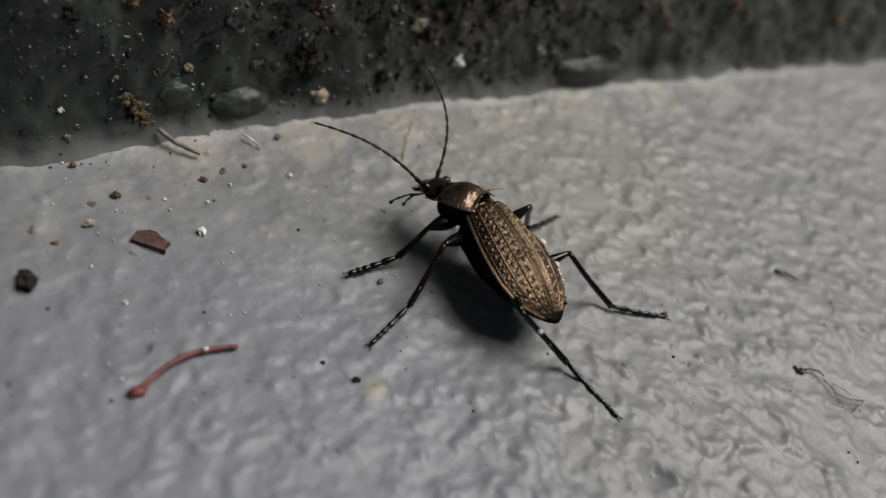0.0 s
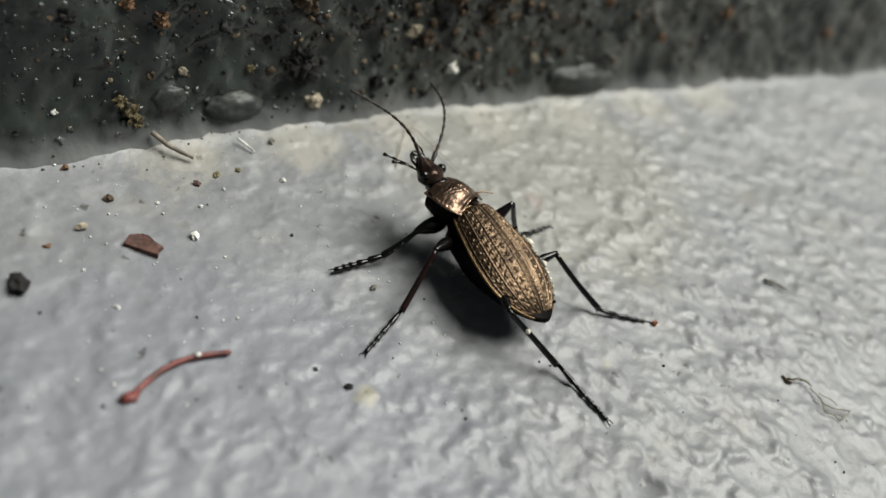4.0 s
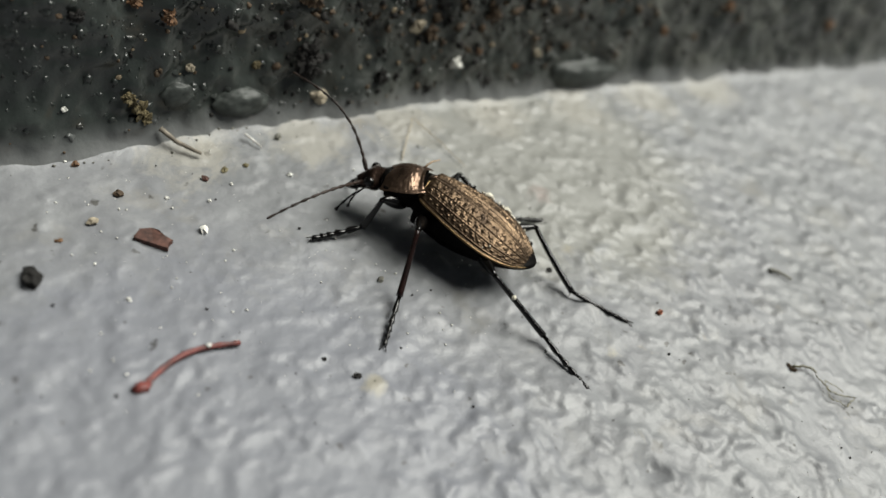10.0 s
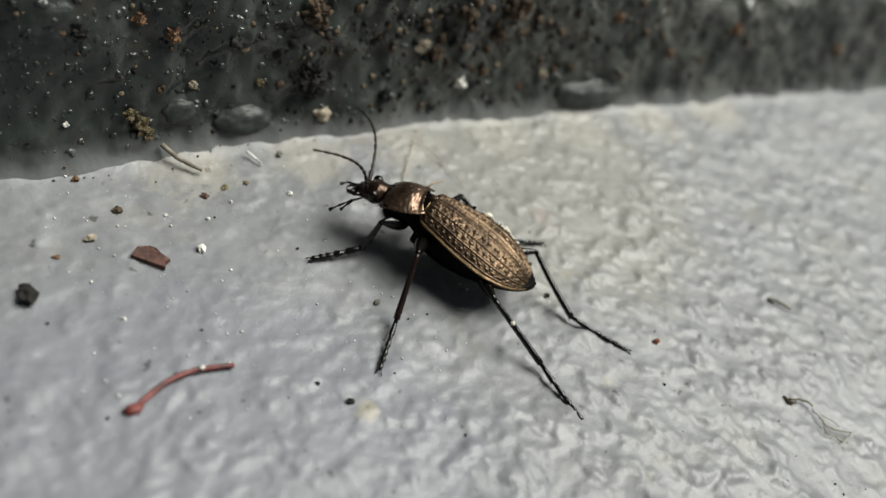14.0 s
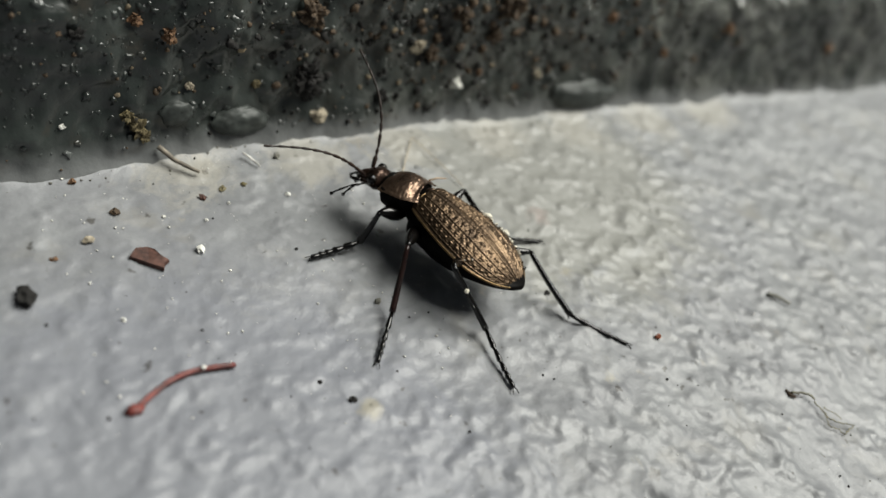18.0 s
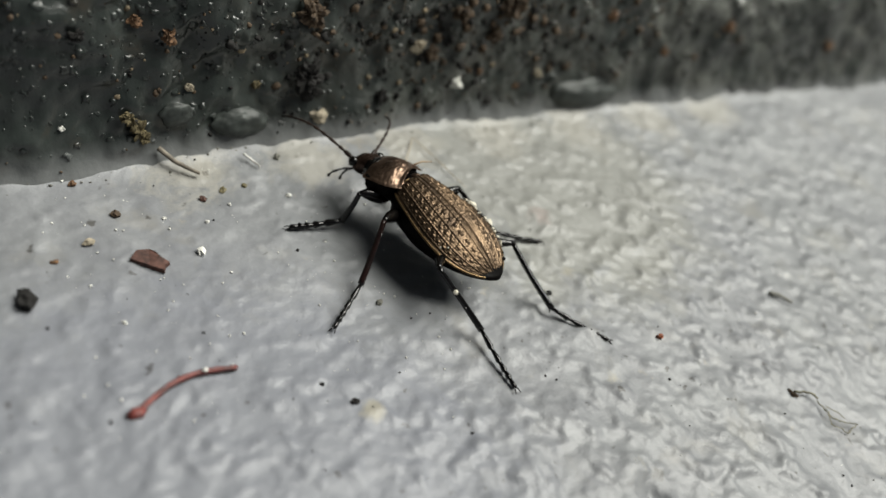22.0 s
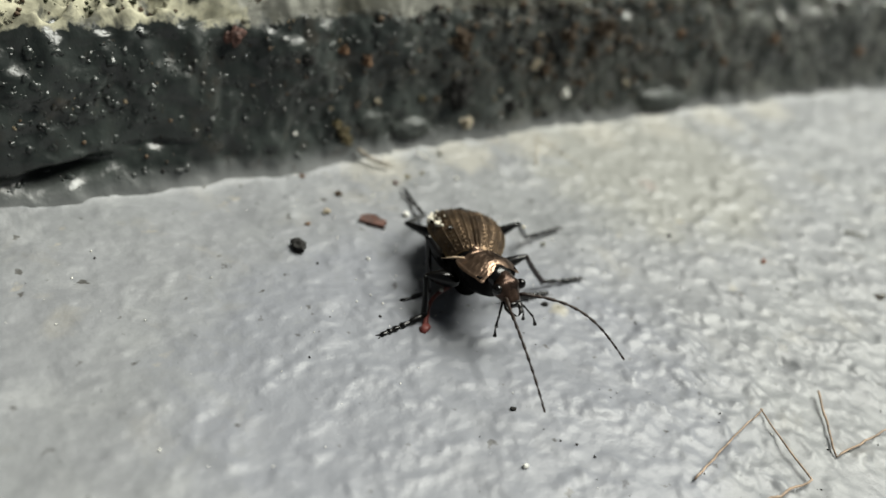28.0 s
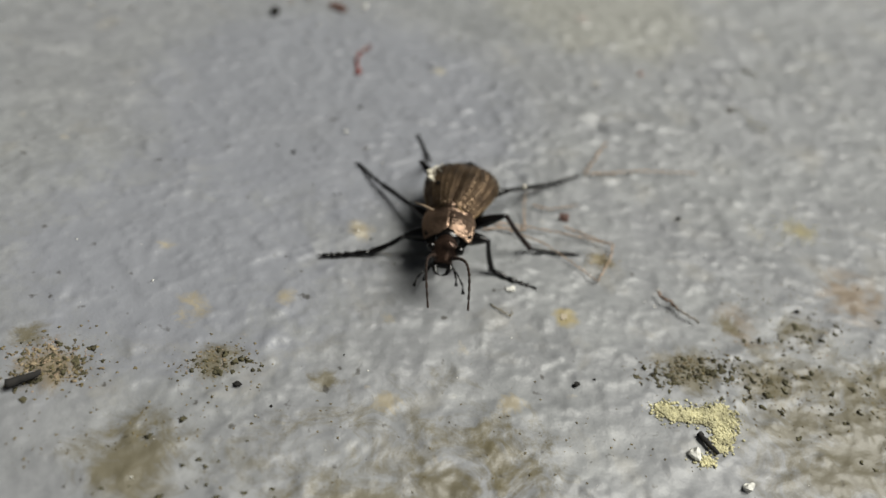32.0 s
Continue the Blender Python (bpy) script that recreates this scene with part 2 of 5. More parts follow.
def vnoise(x, y, cell, seed):
    """Smooth value noise in -1..1 on arrays of millimetres."""
    if seed not in TABLES:
        TABLES[seed] = np.random.RandomState(seed).uniform(-1, 1, (256, 256))
    table = TABLES[seed]
    u, v = x / cell, y / cell
    i, j = np.floor(u).astype(int), np.floor(v).astype(int)
    a, b = u - i, v - j
    a, b = a * a * a * (a * (6 * a - 15) + 10), b * b * b * (b * (6 * b - 15) + 10)
    g = lambda p, q: table[p % 256, q % 256]
    return (g(i, j) * (1 - a) + g(i + 1, j) * a) * (1 - b) + (g(i, j + 1) * (1 - a) + g(i + 1, j + 1) * a) * b


def sheet(name, xs, ys, fn, mat, smooth=True):
    """A grid over two parameters; fn gives x, y, z arrays in millimetres."""
    u, v = np.meshgrid(xs, ys, indexing="ij")
    x, y, z = fn(u, v)
    n, m = u.shape
    verts = np.stack([x, y, z], -1).reshape(-1, 3) * MM
    i = (np.arange(n - 1)[:, None] * m + np.arange(m - 1)[None]).ravel()
    faces = np.stack([i, i + m, i + m + 1, i + 1], 1)
    me = bpy.data.meshes.new(name)
    me.from_pydata(verts.tolist(), [], faces.tolist())
    me.materials.append(mat)
    me.polygons.foreach_set("use_smooth", [smooth] * len(me.polygons))
    return new(name, me)


def spaced(lo, hi, step, far):
    """Even steps between lo and hi, growing steps out to far on both sides."""
    mid = np.arange(lo, hi + step / 2, step)
    grow, s, out = [], step, 0.0
    while out < far:
        s *= 1.35
        out += s
        grow.append(out)
    grow = np.array(grow)
    return np.concatenate([lo - grow[::-1], mid, hi + grow])


# ---- setting ----
WALL_Y = 23.6


def wall_line(x):
    """Where the foot of the upstand runs."""
    near = np.exp(-(x / 160.0) ** 2)
    left = 1 / (1 + np.exp((x + 23) / 4.0))
    return WALL_Y + near * (-0.25 * left + 0.8 * np.sin((x + 12) / 21.0) - 0.00018 * (x - 15) ** 2 + 0.25 * vnoise(x, x * 0, 6, 3))


def ground_height(x, y):
    """Wrinkled, dribbled paint film on rough concrete."""
    d = np.hypot(x, y * 0.9)
    near = np.clip(1.4 - d / 320, 0, 1)
    rough = np.clip(0.92 + 0.006 * (x - y * 1.3) + 0.30 * vnoise(x, y, 30, 21) - 0.010 * np.clip(x - 15, 0, 40) * np.clip((y + 14) / 12, 0, 1), 0.45, 1.1) * (1 - 0.34 / (1 + np.exp((y + 34) / 5.0)))
    wx, wy = x + 0.35 * vnoise(x, y, 3.0, 4), y + 0.35 * vnoise(x, y, 3.0, 5)
    lumps = vnoise(wx * 0.9 + wy * 0.35, wy * 0.9 - 0.35 * wx, 1.8, 6)
    rid = 1 - np.abs(vnoise(wx * 0.8 - wy * 0.3, wy * 0.8 + 0.3 * wx, 3.4, 16))
    fine = vnoise(wx * 0.85 - wy * 0.3, wy + wx * 0.3, 0.95, 7)
    h = 0.18 * lumps + 0.11 * fine + 0.055 * vnoise(x, y, 0.60, 8) + 0.06 * (rid ** 2 - 0.3)
    h = h * (1 + 0.35 * np.tanh(h / 0.15))
    chip = 0.5 * np.exp(-((x - 6.6) ** 2 + (y + 22.4) ** 2) / 2.4) - 0.55 * np.exp(-((x - 7.4) ** 2 + (y + 24.6) ** 2) / 1.3)
    return near * (chip + rough * h + 0.30 * vnoise(x, y, 24, 9) + 0.20 * vnoise(x, y, 9, 10) + 0.10 * vnoise(x + 3, y, 4.2, 11))


def ground_fn(u, v):
    # v runs from far in front of the upstand (negative) to its foot at 0
    y = v + wall_line(u)
    z = ground_height(u, y)
    edge = np.clip((v + 3.0) / 3.0, 0, 1)
    return u, y, z * (1 - 0.6 * edge) + 1.1 * edge ** 3


gx = spaced(-72, 96, 0.23, 9000)
gy = np.concatenate([-spaced(0, 110, 0.23, 9000)[::-1]])
gy = gy[gy <= 0.3]
gy[-1] = 0.35
ground = sheet("ground", gx, gy, ground_fn, PAINT)
tagged(ground, "grey painted concrete floor with a wrinkled film", "floor", kind="structure")

WALL_TOP = 17.0


def plinth_fn(u, v):
    # v runs up the face, over the rounded edge and back over the top
    lift = 1.2 * np.exp(-(u / 200) ** 2) * np.sin((u + 35) / 30.0) + 0.8 * vnoise(u, u * 0, 14, 31)
    top = WALL_TOP + lift
    face = np.clip(v, 0, 1)
    z = face * top
    y = wall_line(u) + 3.3 * face + 1.0 * np.clip((face - 0.72) / 0.28, 0, 1) ** 2
    over = np.clip(v - 1, 0, None)
    y = y + over * 1.0
    z = z + 1.7 * (1 - np.exp(-over / 1.6)) + 0.02 * np.minimum(over, 60)
    near = np.exp(-(u / 260) ** 2)
    dz = 0.50 * vnoise(u, z + over, 7, 32) + 0.55 * vnoise(u, z + over, 2.8, 33) + 0.30 * vnoise(u, z + over, 1.4, 35) + 0.40 * np.clip(vnoise(u, z + over, 0.9, 34), 0.1, 1) ** 2
    mound = 0.6 * np.exp(-((u - 38.3) / 5.0) ** 2 - ((z - 2.0) / 1.4) ** 2) + 0.5 * np.exp(-((u + 9.0) / 3.0) ** 2 - ((z - 2.7) / 1.5) ** 2)
    mound = mound + 0.7 * np.exp(-((u + 15.5) / 1.9) ** 2 - ((z - 4.2) / 1.4) ** 2) + 0.5 * np.exp(-((u + 20) / 2.6) ** 2 - ((z - 1.9) / 0.7) ** 2)
    mound = mound - 3.2 * np.exp(-((u + 51) / 4.5) ** 2 - ((z - 2.9 - 0.12 * (u + 51)) / 0.75) ** 2) - 0.6 * np.exp(-((u + 41) / 3.6) ** 2 - ((z - 4.7) / 0.35) ** 2)
    mound = mound - 1.0 * np.exp(-((u - 63) / 12) ** 2 - ((z - 15.5) / 1.3) ** 2)
    foot = 1.7 * np.exp(-z / 1.4)
    dz = dz * (1 - 0.8 * np.clip(mound, 0, 1))
    return u, y - near * dz * (face < 1) * (1 - 0.8 * np.exp(-z / 1.6)) - mound - foot, z - 0.6 * np.exp(-z / 0.8) + near * (face >= 1) * (1.8 * dz + 0.8 * vnoise(u, over, 3.1, 36) + 0.6 * vnoise(u, over, 1.3, 37))


wx = spaced(-85, 110, 0.36, 9000)
wv = np.concatenate([np.linspace(-0.02, 1, 58), 1 + np.linspace(0.25, 14, 44), 1 + np.geomspace(14, 6000, 12)])
plinth = sheet("wall_plinth", wx, wv, plinth_fn, PLINTH)
tagged(plinth, "dark slate-painted concrete upstand with soil on it", "wall", kind="structure")


# unseen block added behind the upstand; it keeps sky off the floor's left
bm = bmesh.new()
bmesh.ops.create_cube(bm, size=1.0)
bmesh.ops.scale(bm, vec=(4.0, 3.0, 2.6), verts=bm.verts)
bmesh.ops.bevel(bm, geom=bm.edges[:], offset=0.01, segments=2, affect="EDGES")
me = bpy.data.meshes.new("sky_blocker")
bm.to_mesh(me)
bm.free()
me.materials.append(plain("dark_blocker", (0.05, 0.05, 0.048), 0.9, scale=60.0, dents=0.001))
blocker = new("sky_blocker", me)
blocker.location = (-1.75, 1.95, 1.315)
tagged(blocker, "unseen dark block added to cut off part of the sky", "wall", kind="structure")


# ---- the ground beetle ----
UNIT = 1.02  # millimetres to one unit of the beetle


def part(name, bm, mat, parent, label="", smooth=True, unit=UNIT):
    """Links a bmesh as one mesh object under parent; unit: its millimetres."""
    bmesh.ops.scale(bm, vec=(MM * unit,) * 3, verts=bm.verts)
    bmesh.ops.recalc_face_normals(bm, faces=bm.faces)
    me = bpy.data.meshes.new(name)
    bm.to_mesh(me)
    bm.free()
    for m in (mat if isinstance(mat, (list, tuple)) else (mat,)):
        me.materials.append(m)
    me.polygons.foreach_set("use_smooth", [smooth] * len(me.polygons))
    ob = new(name, me)
    ob.parent = parent
    return tagged(ob, label) if label else ob


def tube(bm, points, radii, seg=10, flat=1.0, index=0):
    """A closed round bar along a line of points."""
    rings, prev = [], None
    pts = [Vector(p) for p in points]
    for k, p in enumerate(pts):
        d = (pts[min(k + 1, len(pts) - 1)] - pts[max(k - 1, 0)]).normalized()
        side = d.cross(Vector((0, 0, 1)))
        if side.length < 1e-3:
            side = d.cross(Vector((0, 1, 0)))
        side.normalize()
        if prev is not None and side.dot(prev) < 0:
            side = -side
        prev = side
        up = side.cross(d)
        rings.append([bm.verts.new(p + radii[k] * (side * math.cos(a) + up * math.sin(a) * flat)) for a in (2 * math.pi * j / seg for j in range(seg))])
    faces = []
    for a, b in zip(rings, rings[1:]):
        for j in range(seg):
            faces.append(bm.faces.new((a[j], a[(j + 1) % seg], b[(j + 1) % seg], b[j])))
    faces.append(bm.faces.new(rings[0][::-1]))
    faces.append(bm.faces.new(rings[-1]))
    for f in faces:
        f.material_index = index
    return bm


def grid_bm(n, m, fn, close=False):
    bm = bmesh.new()
    rows = [[bm.verts.new(fn(i / (n - 1), j / (m - 1) if not close else j / m)) for j in range(m)] for i in range(n)]
    for a, b in zip(rows, rows[1:]):
        for j in range(m if close else m - 1):
            bm.faces.new((a[j], a[(j + 1) % m], b[(j + 1) % m], b[j]))
    if close:
        bm.faces.new(rows[0][::-1])
        bm.faces.new(rows[-1])
    return bm


def cuticle(name, low, high, rough, metal, scale, dents=0.00003, coat=0.0, spec=0.3):
    m, nt, b = material(name, rough, metal, spec)
    col = ramp(nt, tex_noise(nt, scale, 6, 0.6, 0.3), (0.3, low), (0.7, high))
    nt.links.new(col, b.inputs["Base Color"])
    nt.links.new(ramp(nt, tex_noise(nt, scale * 2.3, 5), (0.3, (rough * 0.75,) * 3), (0.7, (min(1, rough * 1.35),) * 3)), b.inputs["Roughness"])
    b.inputs["Coat Weight"].default_value = coat
    b.inputs["Coat Roughness"].default_value = 0.2
    bump(nt, b, tex_noise(nt, scale * 6, 4), 0.5, dents)
    return m


BRONZE = cuticle("bronze_wing_case", (0.040, 0.027, 0.018), (0.160, 0.109, 0.067), 0.40, 0.82, 420, 0.00005)
GOLD = cuticle("golden_margin", (0.075, 0.048, 0.022), (0.22, 0.150, 0.074), 0.33, 0.85, 500)
BELLY = cuticle("dull_black_underside", (0.0010, 0.0009, 0.0009), (0.003, 0.0025, 0.0022), 0.55, 0.0, 300, 0.00008, spec=0.05)
COPPER = cuticle("copper_cuticle", (0.030, 0.020, 0.015), (0.295, 0.200, 0.142), 0.31, 0.88, 260, 0.00006)
DARK = cuticle("black_cuticle", (0.0015, 0.0013, 0.0013), (0.004, 0.0034, 0.003), 0.18, 0.0, 500, 0.00004, spec=0.40)
BROWN = cuticle("brown_feeler", (0.010, 0.006, 0.005), (0.035, 0.021, 0.015), 0.45, 0.0, 700)
RUST = cuticle("rust_brown_shank", (0.004, 0.003, 0.003), (0.026, 0.009, 0.007), 0.28, 0.0, 170)
GRIT_PALE = plain("pale_grit", (0.62, 0.58, 0.48), 0.8)

beetle = new("beetle")
tagged(beetle, "bronze ground beetle with ridged wing cases and black legs", "beetle")


def wing_half(u):
    """Half width of both wing cases along the body: narrow shoulders, widest past the middle, a pointed end."""
    if u < 0.585:
        w = 2.105 + 1.615 * math.sin(math.pi / 2 * u / 0.585)
    else:
        w = 3.72 * max(0.0, 1 - ((u - 0.585) / 0.415) ** 2.1) ** 0.66
    if u < 0.06:
        w *= 0.78 + 0.22 * math.sqrt(max(0, 1 - (1 - u / 0.06) ** 2))
    return w


def wing_point(u, v, s, lift=0.0):
    """Wing case surface: u from shoulder to tip, v from seam to margin."""
    w = max(wing_half(u), 0.02)
    zm = 5.05 - 0.75 * u ** 2
    h = 1.75 * (1 - max(0.0, (u - 0.35) / 0.65) ** 2.4) * (0.90 + 0.10 * min(1, u / 0.2)) * (0.55 + 0.45 * math.sqrt(max(0.0, 1 - (1 - min(1.0, u / 0.055)) ** 2)))
    th = radians(82) * v
    c82 = math.cos(radians(82))
    n = Vector((0, s * math.sin(th), math.cos(th)))
    p = Vector((0.15 - 11.87 * u, s * w * math.sin(th) / math.sin(radians(82)), zm + h * (math.cos(th) - c82) / (1 - c82)))
    return p + n * lift


def sculpture(u, v, s):
    """Chains of oblong grains between raised lines, a seam groove and a rolled margin."""
    fade = 1.0 * min(1, u / 0.04) * min(1, (1 - u) / 0.05)
    r = 0.0
    for k, vc in enumerate((0.26, 0.51, 0.76)):
        wob = 0.03 * noise.noise(Vector((u * 9, k * 5.1, s * 2.7)))
        across = math.exp(-((v - vc - wob * 0.3) / 0.030) ** 2)
        r += 0.10 * across * max(0, 0.35 + math.sin(2 * math.pi * (u * (14.5 + k) + wob * 5 + 0.31 * k + 0.13 * s))) ** 0.7
    for vc in (0.13, 0.385, 0.635, 0.88):
        r += 0.11 * math.exp(-((v - vc) / 0.020) ** 2) * (1 - 0.25 * noise.noise(Vector((u * 40, vc * 9, s))))
    for vc in (0.19, 0.325, 0.445, 0.575, 0.695, 0.825):
        r += 0.08 * math.exp(-((v - vc) / 0.013) ** 2) * (0.6 + 0.4 * math.sin(u * 150 + vc * 40))
    r -= 0.12 * math.exp(-(v / 0.025) ** 2)
    r += 0.035 * noise.noise(Vector((u * 70, v * 16, s * 3))) + 0.03 * noise.noise(Vector((u * 150, v * 44, s * 3)))
    return 1.25 * r * fade + 0.18 * math.exp(-((v - 0.975) / 0.035) ** 2)


for s in (1, -1):
    bm = grid_bm(190, 64, lambda u, v: wing_point(u, v, s, sculpture(u, v, s)))
    part("wing_case", bm, BRONZE, beetle, "bronze wing case with chains of oblong grains")
    rim = bmesh.new()
    us = [0.02 + 0.975 * k / 60 for k in range(61)]
    tube(rim, [wing_point(u, 1.0, s, 0.15) for u in us], [0.115] * 61, 8)
    part("wing_margin", rim, GOLD, beetle, "paler golden margin")
    rim = bmesh.new()
    tube(rim, [wing_point(0.006, 0.12 + 0.88 * k / 20, s, 0.04) for k in range(21)], [0.09] * 21, 8)
    part("shoulder_ridge", rim, GOLD, beetle, "bright raised edge of the wing base")


def abdomen_point(u, v):
    a = 2 * math.pi * v
    w = 0.95 * max(wing_half(min(0.995, 0.02 + 0.975 * u)), 0.05)
    zm = 4.9 - 0.65 * u ** 2
    top, low = 0.35, 3.6 * (1 - max(0, (u - 0.30) / 0.70) ** 1.35) + 0.12
    return Vector((0.0 - 11.98 * u, w * math.cos(a), zm + (top if math.sin(a) > 0 else low) * math.sin(a)))


part("abdomen", grid_bm(40, 28, abdomen_point, True), BELLY, beetle, "dull black underside")
bm = bmesh.new()
tube(bm, [(1.1, 0, 4.8), (0.2, 0, 4.6), (-2.2, 0, 4.0), (-4.0, 0, 3.9)], [1.6, 2.0, 2.6, 2.1], 20, 0.95)
part("thorax_underside", bm, BELLY, beetle)
bm = bmesh.new()
tube(bm, [(0.35, 0, 6.1), (0.0, 0, 6.5), (-0.3, 0, 6.72)], [0.55, 0.38, 0.06], 12, 0.35)
part("scutellum", bm, COPPER, beetle)

# pale grit stuck along the wing cases
rng = random.Random(5)
LARGE = [(0.43, 0.66, 0.34), (0.46, 0.60, 0.22), (0.40, 0.62, 0.18), (0.60, 0.80, 0.36), (0.63, 0.74, 0.26), (0.57, 0.86, 0.20), (0.30, 0.45, 0.24), (0.78, 0.9, 0.24)]
for k in range(30):
    u, v, s = (rng.uniform(0.36, 0.66), rng.uniform(0.45, 0.9), -1) if k < 10 else (rng.uniform(0.55, 0.92), rng.uniform(0.55, 1.0), rng.choice((-1, -1, 1)))
    size = rng.uniform(0.10, 0.20) if s < 0 else 0.09
    if k >= 22:
        u, v, size = LARGE[k - 22]
        s = -1
    bm = bmesh.new()
    bmesh.ops.create_icosphere(bm, subdivisions=1, radius=size)
    for vert in bm.verts:
        vert.co *= rng.uniform(0.55, 1.3)
    bmesh.ops.translate(bm, verts=bm.verts, vec=wing_point(u, v, s, 0.26))
    part("grit", bm, GRIT_PALE if k % 4 or k == 24 else DARK, beetle, "pale grain stuck to the wing case" if k % 4 or k == 24 else "dark grain stuck to the wing case", smooth=False)

PRON_JOINT, HEAD_JOINT = Vector((0.35, 0, 5.5)), Vector((4.25, 0, 5.45))


def pron_half(u):
    """Half width of the heart-shaped neck shield from its base (0) to its front (1)."""
    u = min(1, max(0, u))
    return 2.67 * (0.74 + 0.26 * math.sin(math.pi * 0.86 * u ** 0.75))


def pron_point(u, v):
    w = pron_half(u) * (0.93 if u > 0.98 else 1)
    a = (v - 0.5) * 2
    z = 0.05 + 1.22 * (1 - abs(a) ** 2.1) * (0.74 + 0.34 * math.sin(math.pi * min(1, u * 0.85 + 0.10))) + 0.15 * math.exp(-((abs(a) - 0.97) / 0.07) ** 2) * (1.3 - 0.7 * u)
    z -= 0.10 * math.exp(-(a / 0.03) ** 2) * math.sin(math.pi * u) + 0.70 * max(0, u - 0.75)
    z -= 0.22 * math.exp(-((u - 0.10) / 0.06) ** 2) * (1 - a * a)
    z += 0.05 * noise.noise(Vector((u * 26, a * 6, 4.1))) + 0.035 * noise.noise(Vector((u * 60, a * 20, 1.7)))
    z -= 0.16 * math.exp(-((abs(a) - 0.60) / 0.16) ** 2 - ((u - 0.14) / 0.12) ** 2)
    return Vector((0.12 + 3.44 * u - 0.45 * a ** 4 * (1 - u) + 0.30 * a * a * u, w * a, z))


pron = part("neck_shield", grid_bm(44, 52, pron_point), COPPER, beetle, "coppery heart-shaped neck shield")
bm = grid_bm(26, 28, lambda u, v: Vector((0.2 + 3.3 * u, 0.97 * pron_half(u) * math.cos(2 * math.pi * v), 0.22 + (0.2 if v < 0.5 else 2.35 + 0.35 * math.sin(math.pi * u)) * math.sin(2 * math.pi * v))), True)
part("throat", bm, BELLY, pron, "dull black throat plate")

bm = bmesh.new()
tube(bm, [(0.5, -1.7, 0.75), (0.1, -2.6, 0.8), (-0.5, -3.6, 0.6)], [0.10, 0.09, 0.05], 6)
part("straw_bit", bm, plain("caught_straw", (0.34, 0.25, 0.17), 0.7), pron, "pale straw caught behind the neck shield")
bm = bmesh.new()
tube(bm, [(3.1, 0, 0.0), (3.6, 0, 0.0), (4.3, 0, 0.05)], [1.5, 1.3, 1.05], 20, 0.72)
part("neck", bm, DARK, pron, "smooth black neck")

HEAD_MAT = cuticle("dark_copper_head", (0.010, 0.0065, 0.0055), (0.085, 0.052, 0.038), 0.26, 0.7, 420, 0.00006)


def head_point(u, v):
    a = 2 * math.pi * v
    w = 1.16 + 0.36 * math.exp(-((u - 0.47) / 0.15) ** 2) - 0.40 * max(0, u - 0.62) / 0.38
    neck = 0.60 + 0.40 * min(1.0, u / 0.38) ** 0.8
    w *= 0.30 + 0.70 * neck
    z = 0.20 - 0.27 * u + neck * (1.06 - 0.45 * max(0, u - 0.45) / 0.55) * math.sin(a)
    z += 0.05 * math.sin(a) * math.cos(5 * a) * (u > 0.3)
    return Vector((-0.35 + 2.9 * u, w * math.cos(a), z))


head = part("head", grid_bm(34, 36, head_point, True), HEAD_MAT, beetle, "dark coppery head")
for s in (1, -1):
    bm = bmesh.new()
    bmesh.ops.create_uvsphere(bm, u_segments=16, v_segments=10, radius=0.48)
    bmesh.ops.translate(bm, verts=bm.verts, vec=(1.10, 1.38 * s, 0.46))
    part("eye", bm, DARK, head, "black bead-like eye")
    bm = bmesh.new()
    tube(bm, [(2.25, 0.6 * s, -0.15), (2.85, 0.75 * s, -0.27), (3.4, 0.55 * s, -0.3), (3.75, 0.05 * s, -0.33)], [0.34, 0.30, 0.20, 0.03], 10, 0.6)
    part("mandible", bm, DARK, head, "black sickle-shaped jaw")
    for reach, drop, wide in ((2.6, -1.1, 1.7), (1.7, -1.3, 0.9)):
        bm = bmesh.new()
        pts = [Vector((2.0, 0.7 * s, -0.5)), Vector((2.0 + reach * 0.4, (0.7 + wide * 0.5) * s, -0.5 + drop * 0.15)), Vector((2.0 + reach * 0.75, (0.7 + wide * 0.9) * s, -0.5 + drop * 0.55)), Vector((2.0 + reach, (0.7 + wide) * s, -0.5 + drop))]
        for a, b in zip(pts, pts[1:]):
            last = b is pts[-1]
            tube(bm, [a, a.lerp(b, 0.5), a.lerp(b, 0.9), b], [0.07, 0.09, 0.13 if not last else 0.19, 0.06 if not last else 0.16], 8)
        part("palp", bm, DARK, head, "short jointed black mouth feeler")
bm = bmesh.new()
tube(bm, [(2.2, 0, 0.0), (2.7, 0, -0.1), (2.95, 0, -0.15)], [0.62, 0.58, 0.4], 14, 0.4)
part("upper_lip", bm, DARK, head)

FEELER = 11.5


def feeler(s):
    """Eleven-jointed thread; its chord runs along local x and it bows outward."""
    bm = bmesh.new()
    cuts = [0, 0.12, 0.175, 0.29, 0.375, 0.47, 0.56, 0.65, 0.735, 0.82, 0.905, 1.0]
    at = lambda f: Vector((FEELER * f, s * 0.8 * math.sin(math.pi * f) * (1 - 0.3 * f), 1.5 * math.sin(math.pi * f)))
    pts, radii = [], []
    for k, (a, b) in enumerate(zip(cuts, cuts[1:])):
        r = 0.21 if k == 0 else 0.165 - 0.0065 * k
        pts += [at(a + f * (b - a)) for f in (0.06, 0.3, 0.8, 0.95)]
        radii += [r * 0.6, r * 0.9, r * 1.12, r * 0.7]
    tube(bm, pts, radii, 9)
    return part("feeler", bm, BROWN, beetle, "long thread-like jointed feeler")


FEELERS = {1: feeler(1), -1: feeler(-1)}

